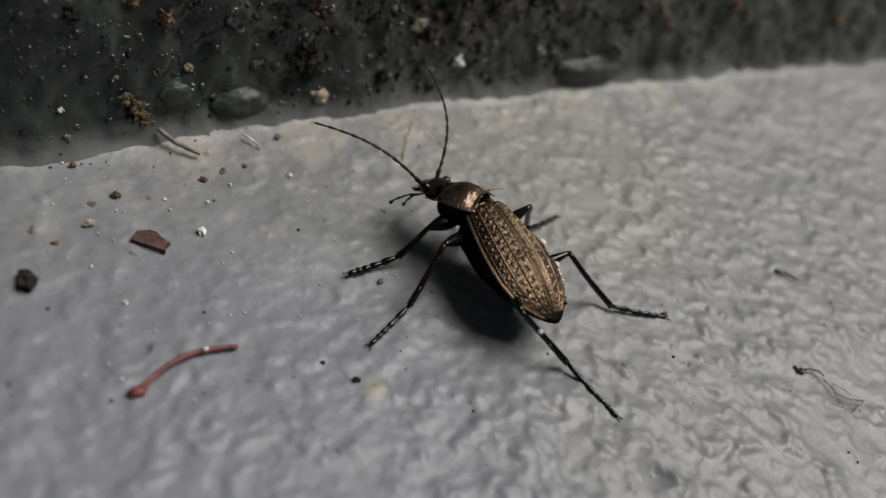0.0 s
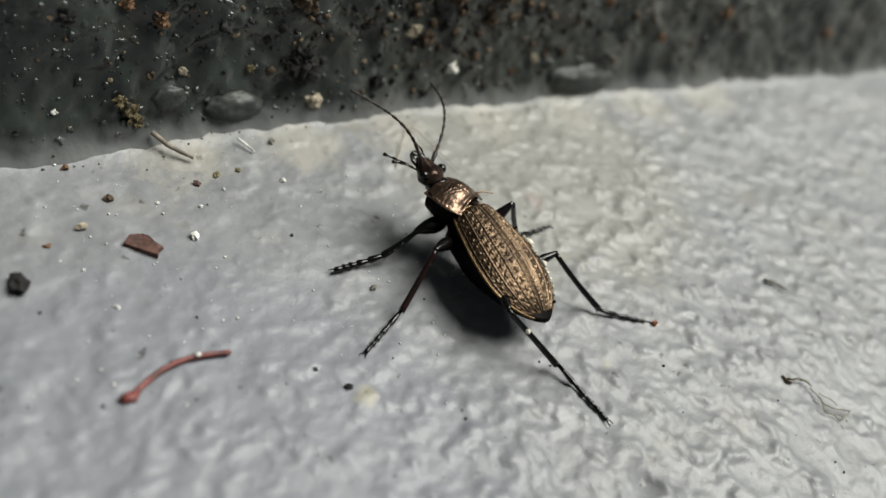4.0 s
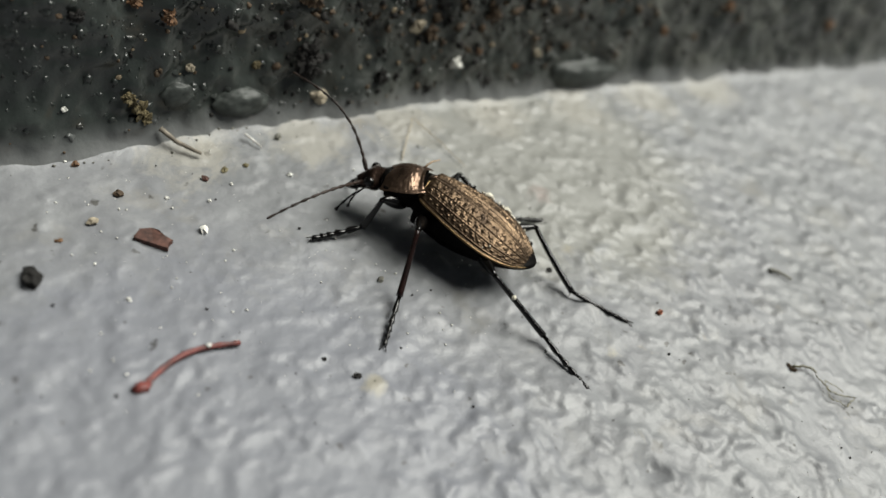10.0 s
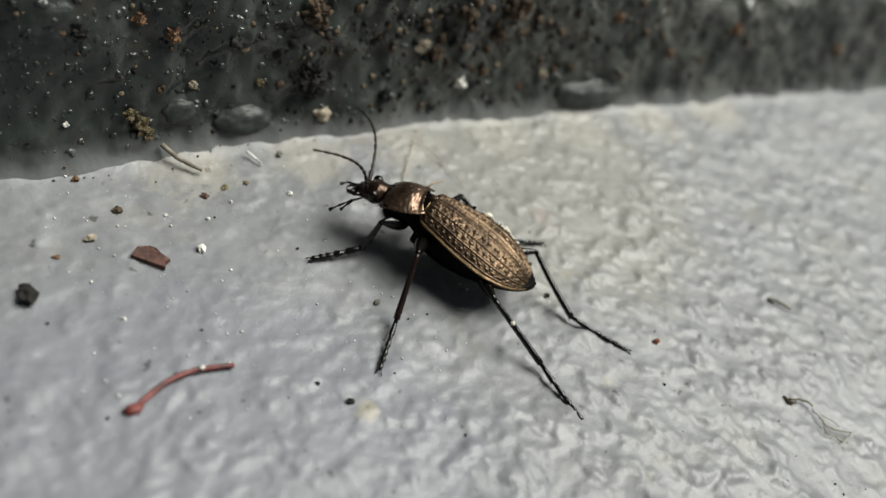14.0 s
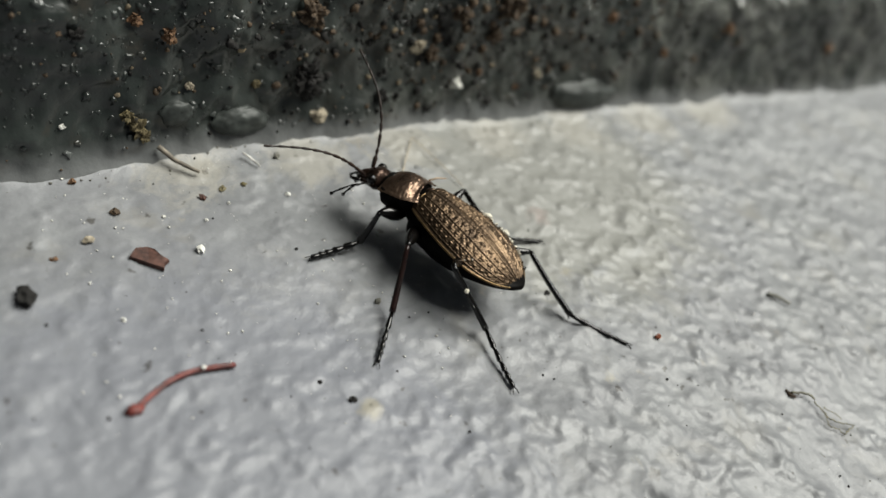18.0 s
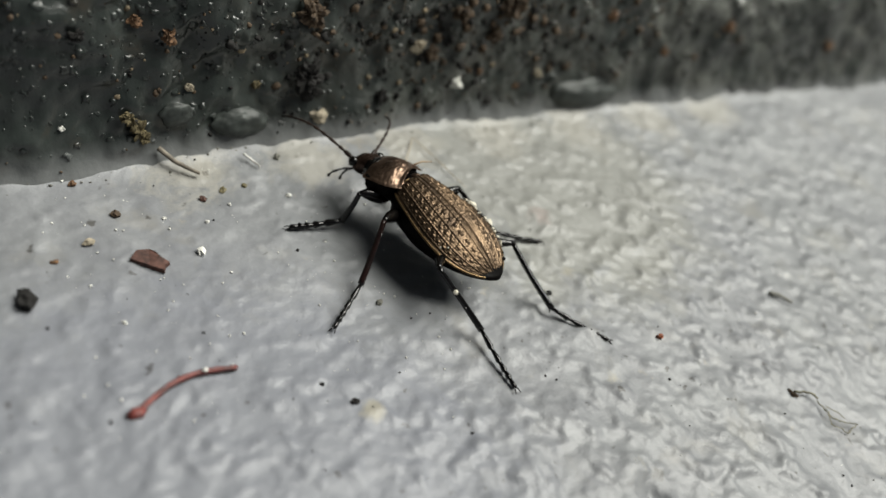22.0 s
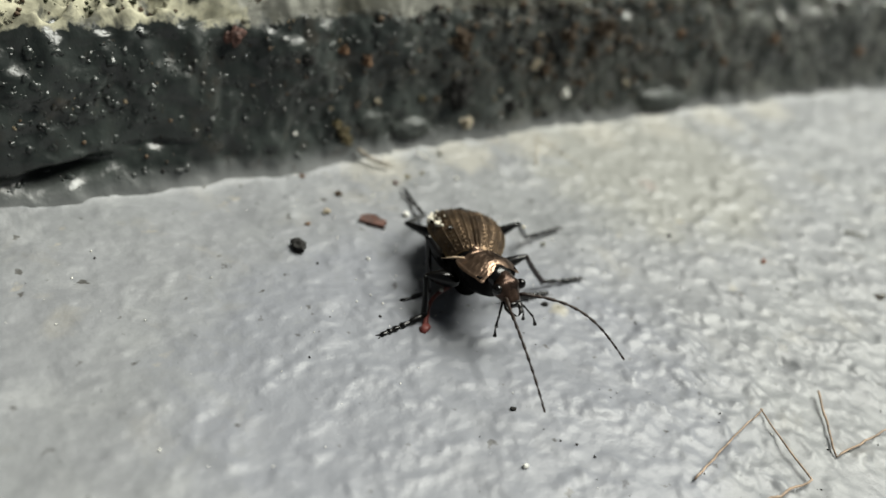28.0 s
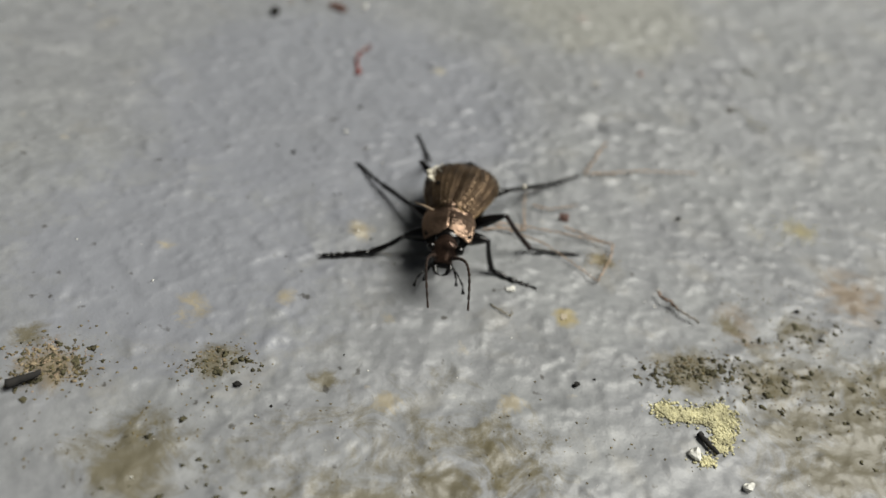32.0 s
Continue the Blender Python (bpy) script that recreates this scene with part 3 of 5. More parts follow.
# coxa in beetle space; lengths of thigh, shank and foot
LEGS = {
    "fore": ((1.0, 1.1, 3.2), 3.3, 3.7, 5.1),
    "mid": ((-1.2, 1.75, 3.2), 4.3, 5.9, 5.5),
    "hind": ((-6.4, 0.8, 3.2), 5.4, 7.0, 6.2),
}


def leg(kind, s):
    coxa, thigh, shank, foot = LEGS[kind]
    bm = bmesh.new()
    n = 14
    tube(bm, [(thigh * k / n, 0, 0.10 * math.sin(math.pi * k / n)) for k in range(n + 1)],
         [0.32 + (0.50 if kind == "fore" else 0.36) * math.sin(math.pi * min(1, (k / n) ** 0.8 * 0.95 + 0.04)) - 0.12 * (k / n) for k in range(n + 1)], 12, 1.0)
    femur = part("thigh", bm, DARK, beetle, "glossy black thigh")
    bm = bmesh.new()
    tube(bm, [(shank * k / n, 0, -0.12 * math.sin(math.pi * k / n)) for k in range(n + 1)],
         [0.235 + 0.05 * (k / n) + (0.07 if kind == "fore" else 0.02) * (k / n) ** 2 for k in range(n + 1)], 9)
    tibia = part("shank", bm, RUST if (kind, s) == ("mid", 1) else DARK, beetle, "rust-tinged bristly shank" if (kind, s) == ("mid", 1) else "black bristly shank")
    bm = bmesh.new()
    r = random.Random(kind + str(s))
    for k in range(22):
        f = 0.15 + 0.8 * k / 21
        a = r.uniform(0, 2 * math.pi)
        p = Vector((shank * f, 0.15 * math.cos(a), 0.15 * math.sin(a)))
        tube(bm, [p, p + Vector((0.22, 0.20 * math.cos(a), 0.20 * math.sin(a)))], [0.022, 0.006], 4)
    for a in (0.6, -0.6):
        tube(bm, [(shank * 0.97, 0.1 * a, -0.1), (shank + 0.25, 0.35 * a, -0.45)], [0.06, 0.012], 5)
    part("bristles", bm, DARK, tibia, "stiff bristles and end spurs", smooth=False)
    if (kind, s) == ("hind", 1):
        bm = bmesh.new()
        bmesh.ops.create_icosphere(bm, subdivisions=1, radius=0.25)
        bmesh.ops.translate(bm, verts=bm.verts, vec=(2.6, 0.1, 0.25))
        part("grit", bm, GRIT_PALE, tibia, "pale grain stuck to the shank", smooth=False)
    bm = bmesh.new()
    cuts = [0, 0.34, 0.55, 0.70, 0.82, 0.97]
    wide = 0.30 if kind == "fore" else 0.235
    pts, radii = [], []
    for k, (a, b) in enumerate(zip(cuts, cuts[1:])):
        for f, w in ((-0.04 if k == 0 else 0.06, 0.7), (0.3, 0.8), (0.82, 1.15 if k < 4 else 0.9), (0.96, 0.65)):
            g = a + (b - a) * f
            pts.append((foot * g, 0, -0.10 * math.sin(math.pi * g)))
            radii.append(wide * w)
    tube(bm, pts, radii, 8)
    tarsus = part("foot", bm, DARK, beetle, "five-jointed black foot")
    for a in (1, -1):
        bm = bmesh.new()
        tube(bm, [(foot * 0.95, 0.04 * a, 0), (foot * 1.0, 0.16 * a, 0.02), (foot * 1.05, 0.26 * a, -0.06), (foot * 1.06, 0.28 * a, -0.16)], [0.06, 0.05, 0.04, 0.01], 5)
        part("claw", bm, DARK, tarsus)
    return femur, tibia, tarsus


ALL_LEGS = {(k, s): leg(k, s) for k in LEGS for s in (1, -1)}


def turn(yaw, pitch, roll=0.0):
    """Nose-up pitch, then yaw."""
    return Matrix.Rotation(radians(yaw), 3, "Z") @ Matrix.Rotation(radians(-pitch), 3, "Y") @ Matrix.Rotation(radians(roll), 3, "X")


def placed(rot, at):
    return Matrix.Translation(Vector(at) * MM * UNIT) @ rot.to_4x4()


def along(a, b, up):
    """A pose at a whose x axis points to b."""
    x = (b - a).normalized()
    y = up.cross(x)
    y = y.normalized() if y.length > 1e-4 else Vector((0, 1, 0))
    return placed(Matrix((x, y, x.cross(y))).transposed(), a)


# how far each knee stands up and out
BEND = {("fore", 1): (0.75, 0.2), ("fore", -1): (0.1, 1.0), ("mid", 1): (1.0, 0.5), ("mid", -1): (0.35, 0.9), ("hind", 1): (0.6, 0.9), ("hind", -1): (0.7, 0.9)}


# the same while it turns round and walks off
BEND_LATE = {**BEND, ("hind", -1): (0.25, 1.0), ("hind", 1): (0.8, 0.8)}


def leg_poses(kind, s, tip, body_rot, root, bend):
    """Thigh, shank and foot in beetle space for a foot set down at tip (world, millimetres)."""
    coxa, thigh, shank, foot = LEGS[kind]
    coxa = Vector((coxa[0], coxa[1] * s, coxa[2]))
    hip = root + body_rot @ coxa
    out = Vector((tip.x - hip.x, tip.y - hip.y, 0))
    far = out.length
    out = out.normalized() if far > 1e-3 else body_rot @ Vector((0, s, 0))
    heel = tip - out * min(foot * 0.97, far * 0.55) + Vector((0, 0, 0.55))
    d = heel - hip
    reach = thigh + shank - 0.02
    if d.length > reach:
        heel = hip + d.normalized() * reach
        d = heel - hip
    dist = max(d.length, abs(thigh - shank) + 0.05)
    x = (thigh ** 2 - shank ** 2 + dist ** 2) / (2 * dist)
    h = math.sqrt(max(0, thigh ** 2 - x ** 2))
    lift, side = bend[kind, s]
    up = lift * Vector((0, 0, 1)) + side * (body_rot @ Vector((0, s, 0)))
    axis = d.normalized()
    up = (up - axis * up.dot(axis)).normalized()
    knee = hip + axis * x + up * h
    inv = body_rot.transposed()
    loc = lambda p: inv @ (p - root)
    zl = inv @ up
    return along(loc(hip), loc(knee), zl), along(loc(knee), loc(heel), zl), along(loc(heel), loc(tip), inv @ Vector((0, 0, 1)))


# seconds; beetle root in millimetres, yaw, pitch, roll; thorax yaw, pitch; head yaw, pitch
BODY_ROWS = [
    (0, 3.8, 1.8, 0.48, 95.6, 6.8, 12, 19.7, -23.6, -15.3, -10.6),
    (1, 3.8, 2, 0.44, 98.4, 7.8, 12, 15.6, -23.3, -2, 4.5),
    (2, 4.4, 2.4, 0.1, 97.9, 7.1, 12, 27, -26.7, 6.1, -9.1),
    (3, 4.5, 2.4, 0.16, 96.1, 7.6, 12, 17.2, -7.4, -6.3, 33.6),
    (6, 2.6, 4, -0.32, 104.6, 1.1, 4.1, 19.7, -9.7, -10.3, -12.1),
    (7, 2.4, 3.6, -0.15, 99.2, -1.8, 9.2, 23.5, -11.3, -12.7, -29.8),
    (8, 2.5, 3.7, -0.2, 102.9, -0.6, 6.5, 21.4, -10, -11.3, 2.2),
    (9, 1.5, 6, -0.56, 122.2, 5.7, 5, 16, -21, -7.2, -9.2),
    (10, 1.2, 5.9, -0.3, 123, 4.8, 6.5, 11, -22, 2, -12.5),
    (11, 1.3, 6.4, -0.3, 125, 7.5, 6.5, 7, -22, 1, -20.5),
    (12, 1.1, 6.2, -0.46, 129.1, 8.9, 10.1, -2.4, -23.2, 0.3, -15.2),
    (13, 1.5, 5.8, -0.3, 127.8, 6, 5, 6, -21, 14.2, -2.2),
    (14, 1.3, 6.1, -0.1, 126, 5.8, 6, 6, -20, 8, 7.5),
    (17, 1, 6.5, -0.2, 114.7, 3.8, 7.5, 3, -10, 13, 2),
    (18, 1.7, 6.7, -0.16, 110.3, 1.2, 7.2, 9.7, -12.6, 7.7, -2.9),
    (19, 1, 6.4, -0.1, 113.7, 3.2, 8, 7, -11, 7, -40.8),
    (20, 0.8, 6.5, 0.11, 114.7, 3.7, 11, -3.5, -11, 6.5, 13.3),
    (21, 0.4, 7.3, -0.1, 109, 3.8, 7, 1, -10, 6, 10.1),
    (22, 1.1, 9, 0.11, 105.6, 3, 4.8, 17.1, -13.6, -35.2, -17.2),
    (23, 1, 10.2, -0.13, 110.2, 2.7, 5.2, -6.2, -15.6, 2.5, -11.2),
    (24, 1.1, 11.8, 0.3, 104.7, 7.5, 10.7, 10, -9.7, 9.3, 14.4),
    (25, -1.9, 19.9, 0.3, 117, 14, -2.4, 45, 4, -2, 28.8),
    (25.5, -6.4, 16.5, -0.1, 147, 5.5, -1, 15, -10, 16, -24),
    (27.5, -15.3, 4.1, 0.1, -140.7, 1.1, 0.6, -14, -9, 25, -26.5),
    (28, -20.4, -5.8, 0.2, -120, 6, 1.4, 33, 3, -2, -32),
    (28.5, -15.8, -15.9, 0.1, -86, 7.2, 0.8, 10, -14, -15, -17.2),
    (29, -13.3, -28.1, 0.3, -78.5, 3.2, 0.6, 15, 0, -14, -20.3),
    (29.5, -13.8, -42.1, 0.2, -95.5, 3.6, -1, -14, -15, -17, 12.5),
    (30, -15.3, -39.7, 0.3, -146, -3, -3.9, -22, -14, -8, -22),
    (30.5, -19.3, -41.5, 0.2, -143, -3, -1, 3, -9, -6, 18),
    (31, -19.3, -42, 0.2, -142, -0.6, 0, 10, -8, -10, -36),
    (31.5, -17.5, -40.7, 0, -132, 2, 2, -5, 4, -2, 13),
    (32, -20.6, -48, 0, -118, 3.6, 3.6, 8, -9, -4, -13),
]
LEFT_FORE_ROWS = [(-7.4, 1.9), (-7.4, 1.9), (-7.4, 1.9), (-7.4, 2.0), (-8.4, 6.6), (-8.4, 6.6), (-8.4, 6.8), (-8.6, 6.6), (-8.7, 6.6), (-8.5, 6.5), (-8.6, 6.6), (-8.5, 6.6), (-8.5, 6.6), (-8.6, 6.7), (-8.6, 6.7), (-8.5, 6.5), (-8.6, 6.5), (-8.4, 6.4), (-8.9, 11.0), (-9.0, 10.9), (-9.0, 10.8), (-12.2, 15.2), (-11.9, 15.2), (-13.2, -4.4), (-10.4, -7.1), (-6.7, -23.8), (-3.0, -31.2), (-13.0, -52.5), (-14.4, -52.5), (-16.6, -52.3), (-16.5, -52.5), (-16.6, -52.5), (-12.5, -54.5)]
LEFT_MID_ROWS = [(-9.1, -5.7), (-9.1, -5.7), (-9.1, -5.7), (-9.1, -5.7), (-8.5, -6.1), (-8.9, -6.3), (-8.8, -6.3), (-8.3, -6.3), (-8.3, -6.5), (-8.2, -6.5), (-8.2, -6.6), (-8.3, -6.3), (-8.1, -6.4), (-8.3, -5.8), (-8.2, -5.8), (-8.2, -5.8), (-8.1, -5.8), (-10.3, -1.4), (-10.2, -1.2), (-9.6, -0.5), (-9.5, -0.6), (-14.0, 9.5), (-11.3, 4.1), (-4.3, -2.8), (-4.9, -6.4), (-9.0, -13.3), (-6.8, -25.4), (2.8, -41.3), (-2.1, -48.6), (-6.1, -51.3), (-6.3, -51.2), (-6.3, -51.4), (-5.9, -49.7)]
LEFT_HIND_ROWS = [(7.7, -19.3), (7.8, -19.3), (7.8, -19.3), (7.7, -19.0), (7.8, -18.5), (7.9, -18.8), (7.7, -18.5), (6.8, -16.3), (6.9, -16.5), (7.2, -16.5), (6.9, -16.6), (6.9, -16.5), (6.9, -16.6), (2.1, -11.9), (2.1, -11.9), (2.2, -11.8), (2.3, -11.9), (2.1, -11.7), (2.1, -11.8), (2.3, -11.7), (2.4, -11.8), (1.8, -2.8), (-2.4, 3.0), (3.7, 3.8), (-0.9, 2.3), (-10.2, -5.4), (-3.4, -11.5), (-0.8, -28.8), (2.0, -34.8), (2.2, -33.3), (2.3, -34.1), (1.9, -33.7), (0.0, -35.7)]
RIGHT_FORE_ROWS = [(7.1, 7.9), (7.2, 8.1), (8.3, 8.7), (8.0, 8.1), (4.2, 11.5), (4.9, 10.7), (4.9, 10.9), (2.6, 13.2), (2.2, 13.1), (1.9, 13.7), (1.8, 13.6), (1.9, 13.5), (1.8, 13.4), (3.0, 14.1), (3.3, 13.9), (3.2, 13.9), (3.0, 14.0), (3.1, 14.6), (2.0, 15.7), (2.8, 17.0), (3.6, 18.2), (-2.8, 22.0), (-10.4, 22.0), (-25.6, 6.4), (-29.8, -6.6), (-24.1, -18.9), (-9.4, -34.3), (-20.9, -43.4), (-23.2, -33.5), (-27.6, -36.5), (-30.4, -39.5), (-30.4, -39.8), (-33.7, -46.8)]
RIGHT_MID_ROWS = [(18.0, 3.2), (17.8, 3.2), (17.8, 3.2), (18.0, 3.1), (17.8, 2.7), (17.9, 2.9), (18.0, 2.8), (17.5, 2.3), (16.2, 3.0), (16.5, 3.3), (16.7, 3.5), (16.6, 3.1), (16.4, 3.1), (16.4, 3.0), (16.3, 3.1), (16.6, 3.1), (16.3, 3.0), (16.5, 3.0), (16.1, 3.1), (15.7, 3.0), (14.9, 5.6), (4.3, 20.8), (-1.3, 21.3), (-15.6, 18.6), (-25.5, -3.0), (-25.9, -14.8), (-26.5, -25.7), (-22.5, -39.0), (-20.2, -27.8), (-20.3, -27.8), (-20.1, -28.2), (-20.0, -28.9), (-26.9, -30.8)]
RIGHT_HIND_ROWS = [(20.6, -11.9), (20.7, -11.5), (20.7, -11.5), (20.6, -11.5), (20.3, -11.5), (20.2, -11.8), (20.3, -11.5), (17.0, -11.1), (16.3, -11.5), (16.3, -11.6), (16.8, -11.5), (17.0, -11.3), (16.6, -11.5), (16.8, -11.3), (16.6, -11.3), (16.8, -11.4), (16.9, -11.2), (15.8, -10.9), (14.7, -10.2), (14.0, -9.7), (13.0, -7.0), (13.3, 4.5), (13.9, 5.1), (-14.4, 17.1), (-15.1, 14.6), (-25.0, 3.4), (-24.2, -7.3), (-19.3, -21.9), (-2.1, -20.0), (-6.4, -25.9), (-7.2, -23.7), (-7.1, -23.6), (-18.0, -25.7)]
LEFT_FEELER_ROWS = [(-7.5, 12.9, 8.5), (-6.6, 13.2, 10.7), (-11.2, 5.4, 7.3), (-5.2, 8.1, 16.6), (-12.3, 12.6, 5.4), (-10.7, 14.4, 1.9), (-9.0, 8.9, 13.5), (-14.9, 8.4, 2.2), (-14.8, 5.9, 4.3), (-14.5, 8.1, 1.9), (-14.6, 8.3, 2.7), (-14.9, 7.4, 3.7), (-11.5, 7.1, 13.3), (-13.6, 13.0, 8.2), (-13.0, 12.3, 9.3), (-13.2, 14.5, 4.1), (-9.4, 14.0, 14.4), (-11.5, 11.0, 12.7), (-4.1, 23.9, 2.1), (-10.3, 22.1, 4.6), (-12.9, 13.3, 10.2), (-17.6, 12.0, 12.6), (-17.5, 4.7, 2.4), (-25.1, -9.0, 8.8), (-12.2, -19.5, 2.5), (-12.9, -32.0, 0.5), (-4.8, -42.6, 2.4), (-20.4, -54.6, 12.9), (-17.6, -51.6, 8.2), (-28.6, -55.7, 9.9), (-26.6, -58.2, 7.3), (-25.7, -56.5, 10.1), (-24.7, -65.3, 9.1)]
RIGHT_FEELER_ROWS = [(6.2, 15.7, 9.7), (5.0, 13.8, 13.4), (2.6, 17.3, 2.4), (10.3, 15.1, 7.2), (0.1, 20.0, 5.9), (1.1, 19.5, 2.5), (0.3, 15.1, 14.1), (-6.8, 20.0, 1.5), (-6.0, 19.5, 8.3), (-4.8, 20.9, 3.5), (-4.8, 20.8, 5.6), (-4.7, 20.7, 5.6), (1.7, 20.4, 4.7), (-0.0, 19.7, 12.4), (0.6, 20.3, 11.3), (1.9, 21.1, 2.8), (4.3, 21.2, 5.7), (5.0, 21.7, 4.1), (5.9, 21.3, 2.6), (4.8, 21.1, 11.7), (1.8, 26.8, 8.6), (-14.6, 14.2, 16.8), (-20.0, 11.0, 11.7), (-30.0, -5.3, 8.7), (-24.1, -22.9, 2.7), (-25.4, -28.6, 7.9), (-13.6, -45.7, 1.6), (-26.6, -53.1, 3.0), (-29.9, -46.1, 0.4), (-33.8, -50.9, 8.9), (-31.2, -55.2, 7.4), (-28.8, -55.0, 6.6), (-28.1, -64.3, 8.8)]


FOOT_ROWS = {("fore", 1): LEFT_FORE_ROWS, ("mid", 1): LEFT_MID_ROWS, ("hind", 1): LEFT_HIND_ROWS,
             ("fore", -1): RIGHT_FORE_ROWS, ("mid", -1): RIGHT_MID_ROWS, ("hind", -1): RIGHT_HIND_ROWS}
FEELER_ROWS = {1: LEFT_FEELER_ROWS, -1: RIGHT_FEELER_ROWS}


def beetle_rows():
    """Rows of poses for the beetle and for each part that moves on it."""
    rows = {beetle: [], pron: [], head: []}
    for k, (t, x, y, z, yaw, pitch, roll, py, pp, hy, hp) in enumerate(BODY_ROWS):
        root, rot = Vector((x, y, z)) / UNIT, turn(yaw, pitch, roll)
        rows[beetle].append((t, placed(rot, root)))
        rp = turn(py, pp)
        rows[pron].append((t, placed(rp, PRON_JOINT)))
        neck = PRON_JOINT + rp @ (HEAD_JOINT - PRON_JOINT)
        rh = rp @ turn(hy, hp)
        rows[head].append((t, placed(rh, neck)))
        inv = rot.transposed()
        for s, ob in FEELERS.items():
            base = neck + rh @ Vector((1.9, 0.75 * s, 0.25))
            tip = inv @ (Vector(FEELER_ROWS[s][k]) / UNIT - root)
            rows.setdefault(ob, []).append((t, along(base, tip, Vector((0, 0, 1)))))
        for (kind, s), obs in ALL_LEGS.items():
            fx, fy = FOOT_ROWS[kind, s][k]
            for ob, m in zip(obs, leg_poses(kind, s, Vector((fx, fy, 0.2)) / UNIT, rot, root, BEND_LATE if 26 < t < 29.2 else BEND)):
                rows.setdefault(ob, []).append((t, m))
    return rows


# ---- crumbs, chips and stems ----
def wall_spot(x, z):
    """A place on the face of the upstand."""
    u = np.array([[float(x)]])
    v = np.array([[min(0.99, max(0.0, z / WALL_TOP))]])
    px, py, pz = plinth_fn(u, v)
    return Vector((float(px[0, 0]), float(py[0, 0]), float(pz[0, 0])))


def floor_spot(x, y):
    gx_, gy_, gz_ = ground_fn(np.array([[float(x)]]), np.array([[float(y) - float(wall_line(np.array([float(x)]))[0])]]))
    return Vector((x, y, float(gz_[0, 0])))


def lump_bm(size, seed, squash=(1, 1, 0.7), sub=2, rough=0.38):
    r = random.Random(seed)
    bm = bmesh.new()
    bmesh.ops.create_icosphere(bm, subdivisions=sub, radius=size / 2)
    off = Vector((r.uniform(0, 50), r.uniform(0, 50), r.uniform(0, 50)))
    for v in bm.verts:
        n = noise.noise(v.co / size * 2.6 + off) + 0.5 * noise.noise(v.co / size * 6 + off)
        if sub > 3:
            n += 0.5 * noise.noise(v.co / size * 15 + off)
        v.co *= 1 + 2 * rough * n
        v.co = Vector((v.co.x * squash[0], v.co.y * squash[1], v.co.z * squash[2]))
    return bm


CRUMB_MATS = {
    "white": plain("white_crumb", (0.70, 0.69, 0.64), 0.75),
    "beige": plain("beige_pebble", (0.36, 0.31, 0.23), 0.7),
    "tan": plain("tan_grain", (0.21, 0.165, 0.105), 0.8, vary=0.6, scale=1300.0),
    "brown": plain("brown_soil", (0.075, 0.050, 0.030), 0.85, vary=0.7, scale=1300.0),
    "red": plain("red_brown_bark", (0.075, 0.034, 0.025), 0.75, vary=0.75, scale=1400.0),
    "orange": plain("orange_grain", (0.15, 0.082, 0.042), 0.85, vary=0.8, scale=1500.0),
    "rust": plain("rust_red_grain", (0.30, 0.095, 0.045), 0.6),
    "black": plain("black_soil", (0.012, 0.011, 0.010), 0.9),
    "green": plain("yellow_green_seed", (0.12, 0.10, 0.045), 0.6),
    "grey": plain("grey_grain", (0.15, 0.145, 0.12), 0.6, vary=0.5),
    "straw": plain("dry_straw", (0.30, 0.215, 0.15), 0.6, vary=0.5),
    "fibre": plain("grey_brown_fibre", (0.19, 0.165, 0.13), 0.7, vary=0.5, scale=1200.0),
    "olive": plain("olive_rootlet", (0.20, 0.185, 0.12), 0.7, vary=0.5),
    "husk": plain("orange_husk", (0.25, 0.12, 0.06), 0.7, vary=0.5, scale=1300.0),
    "yellow": plain("yellow_lichen", (0.47, 0.44, 0.27), 0.95, scale=500, vary=0.5),
    "moss": plain("brown_moss", (0.13, 0.105, 0.055), 0.95, vary=0.6),
    "stem": plain("red_stem", (0.145, 0.036, 0.030), 0.5, vary=0.7, scale=1100.0, dents=0.00008),
}


def crumb(name, label, category, at, size, mat, seed, squash=(1, 1, 0.7), group="", flat_to=None, sub=2, rough=0.38):
    """A single grain or clod, resting at a place; flat_to: the surface's normal."""
    me_bm = lump_bm(size, seed, squash, sub, rough)
    bmesh.ops.scale(me_bm, vec=(MM,) * 3, verts=me_bm.verts)
    me = bpy.data.meshes.new(name)
    me_bm.to_mesh(me)
    me_bm.free()
    me.materials.append(CRUMB_MATS[mat])
    ob = new(name, me)
    r = random.Random(seed + 7)
    spin = Matrix.Rotation(r.uniform(0, 6.28), 4, "Z")
    if flat_to is None:
        ob.matrix_world = Matrix.Translation((at + Vector((0, 0, size * squash[2] * 0.33))) * MM) @ spin
    else:
        ob.matrix_world = Matrix.Translation((at + flat_to * size * squash[2] * 0.38) * MM) @ flat_to.to_track_quat("Z", "Y").to_matrix().to_4x4() @ spin
    return tagged(ob, label, category, group)


OUT = Vector((0, -0.98, 0.19)).normalized()

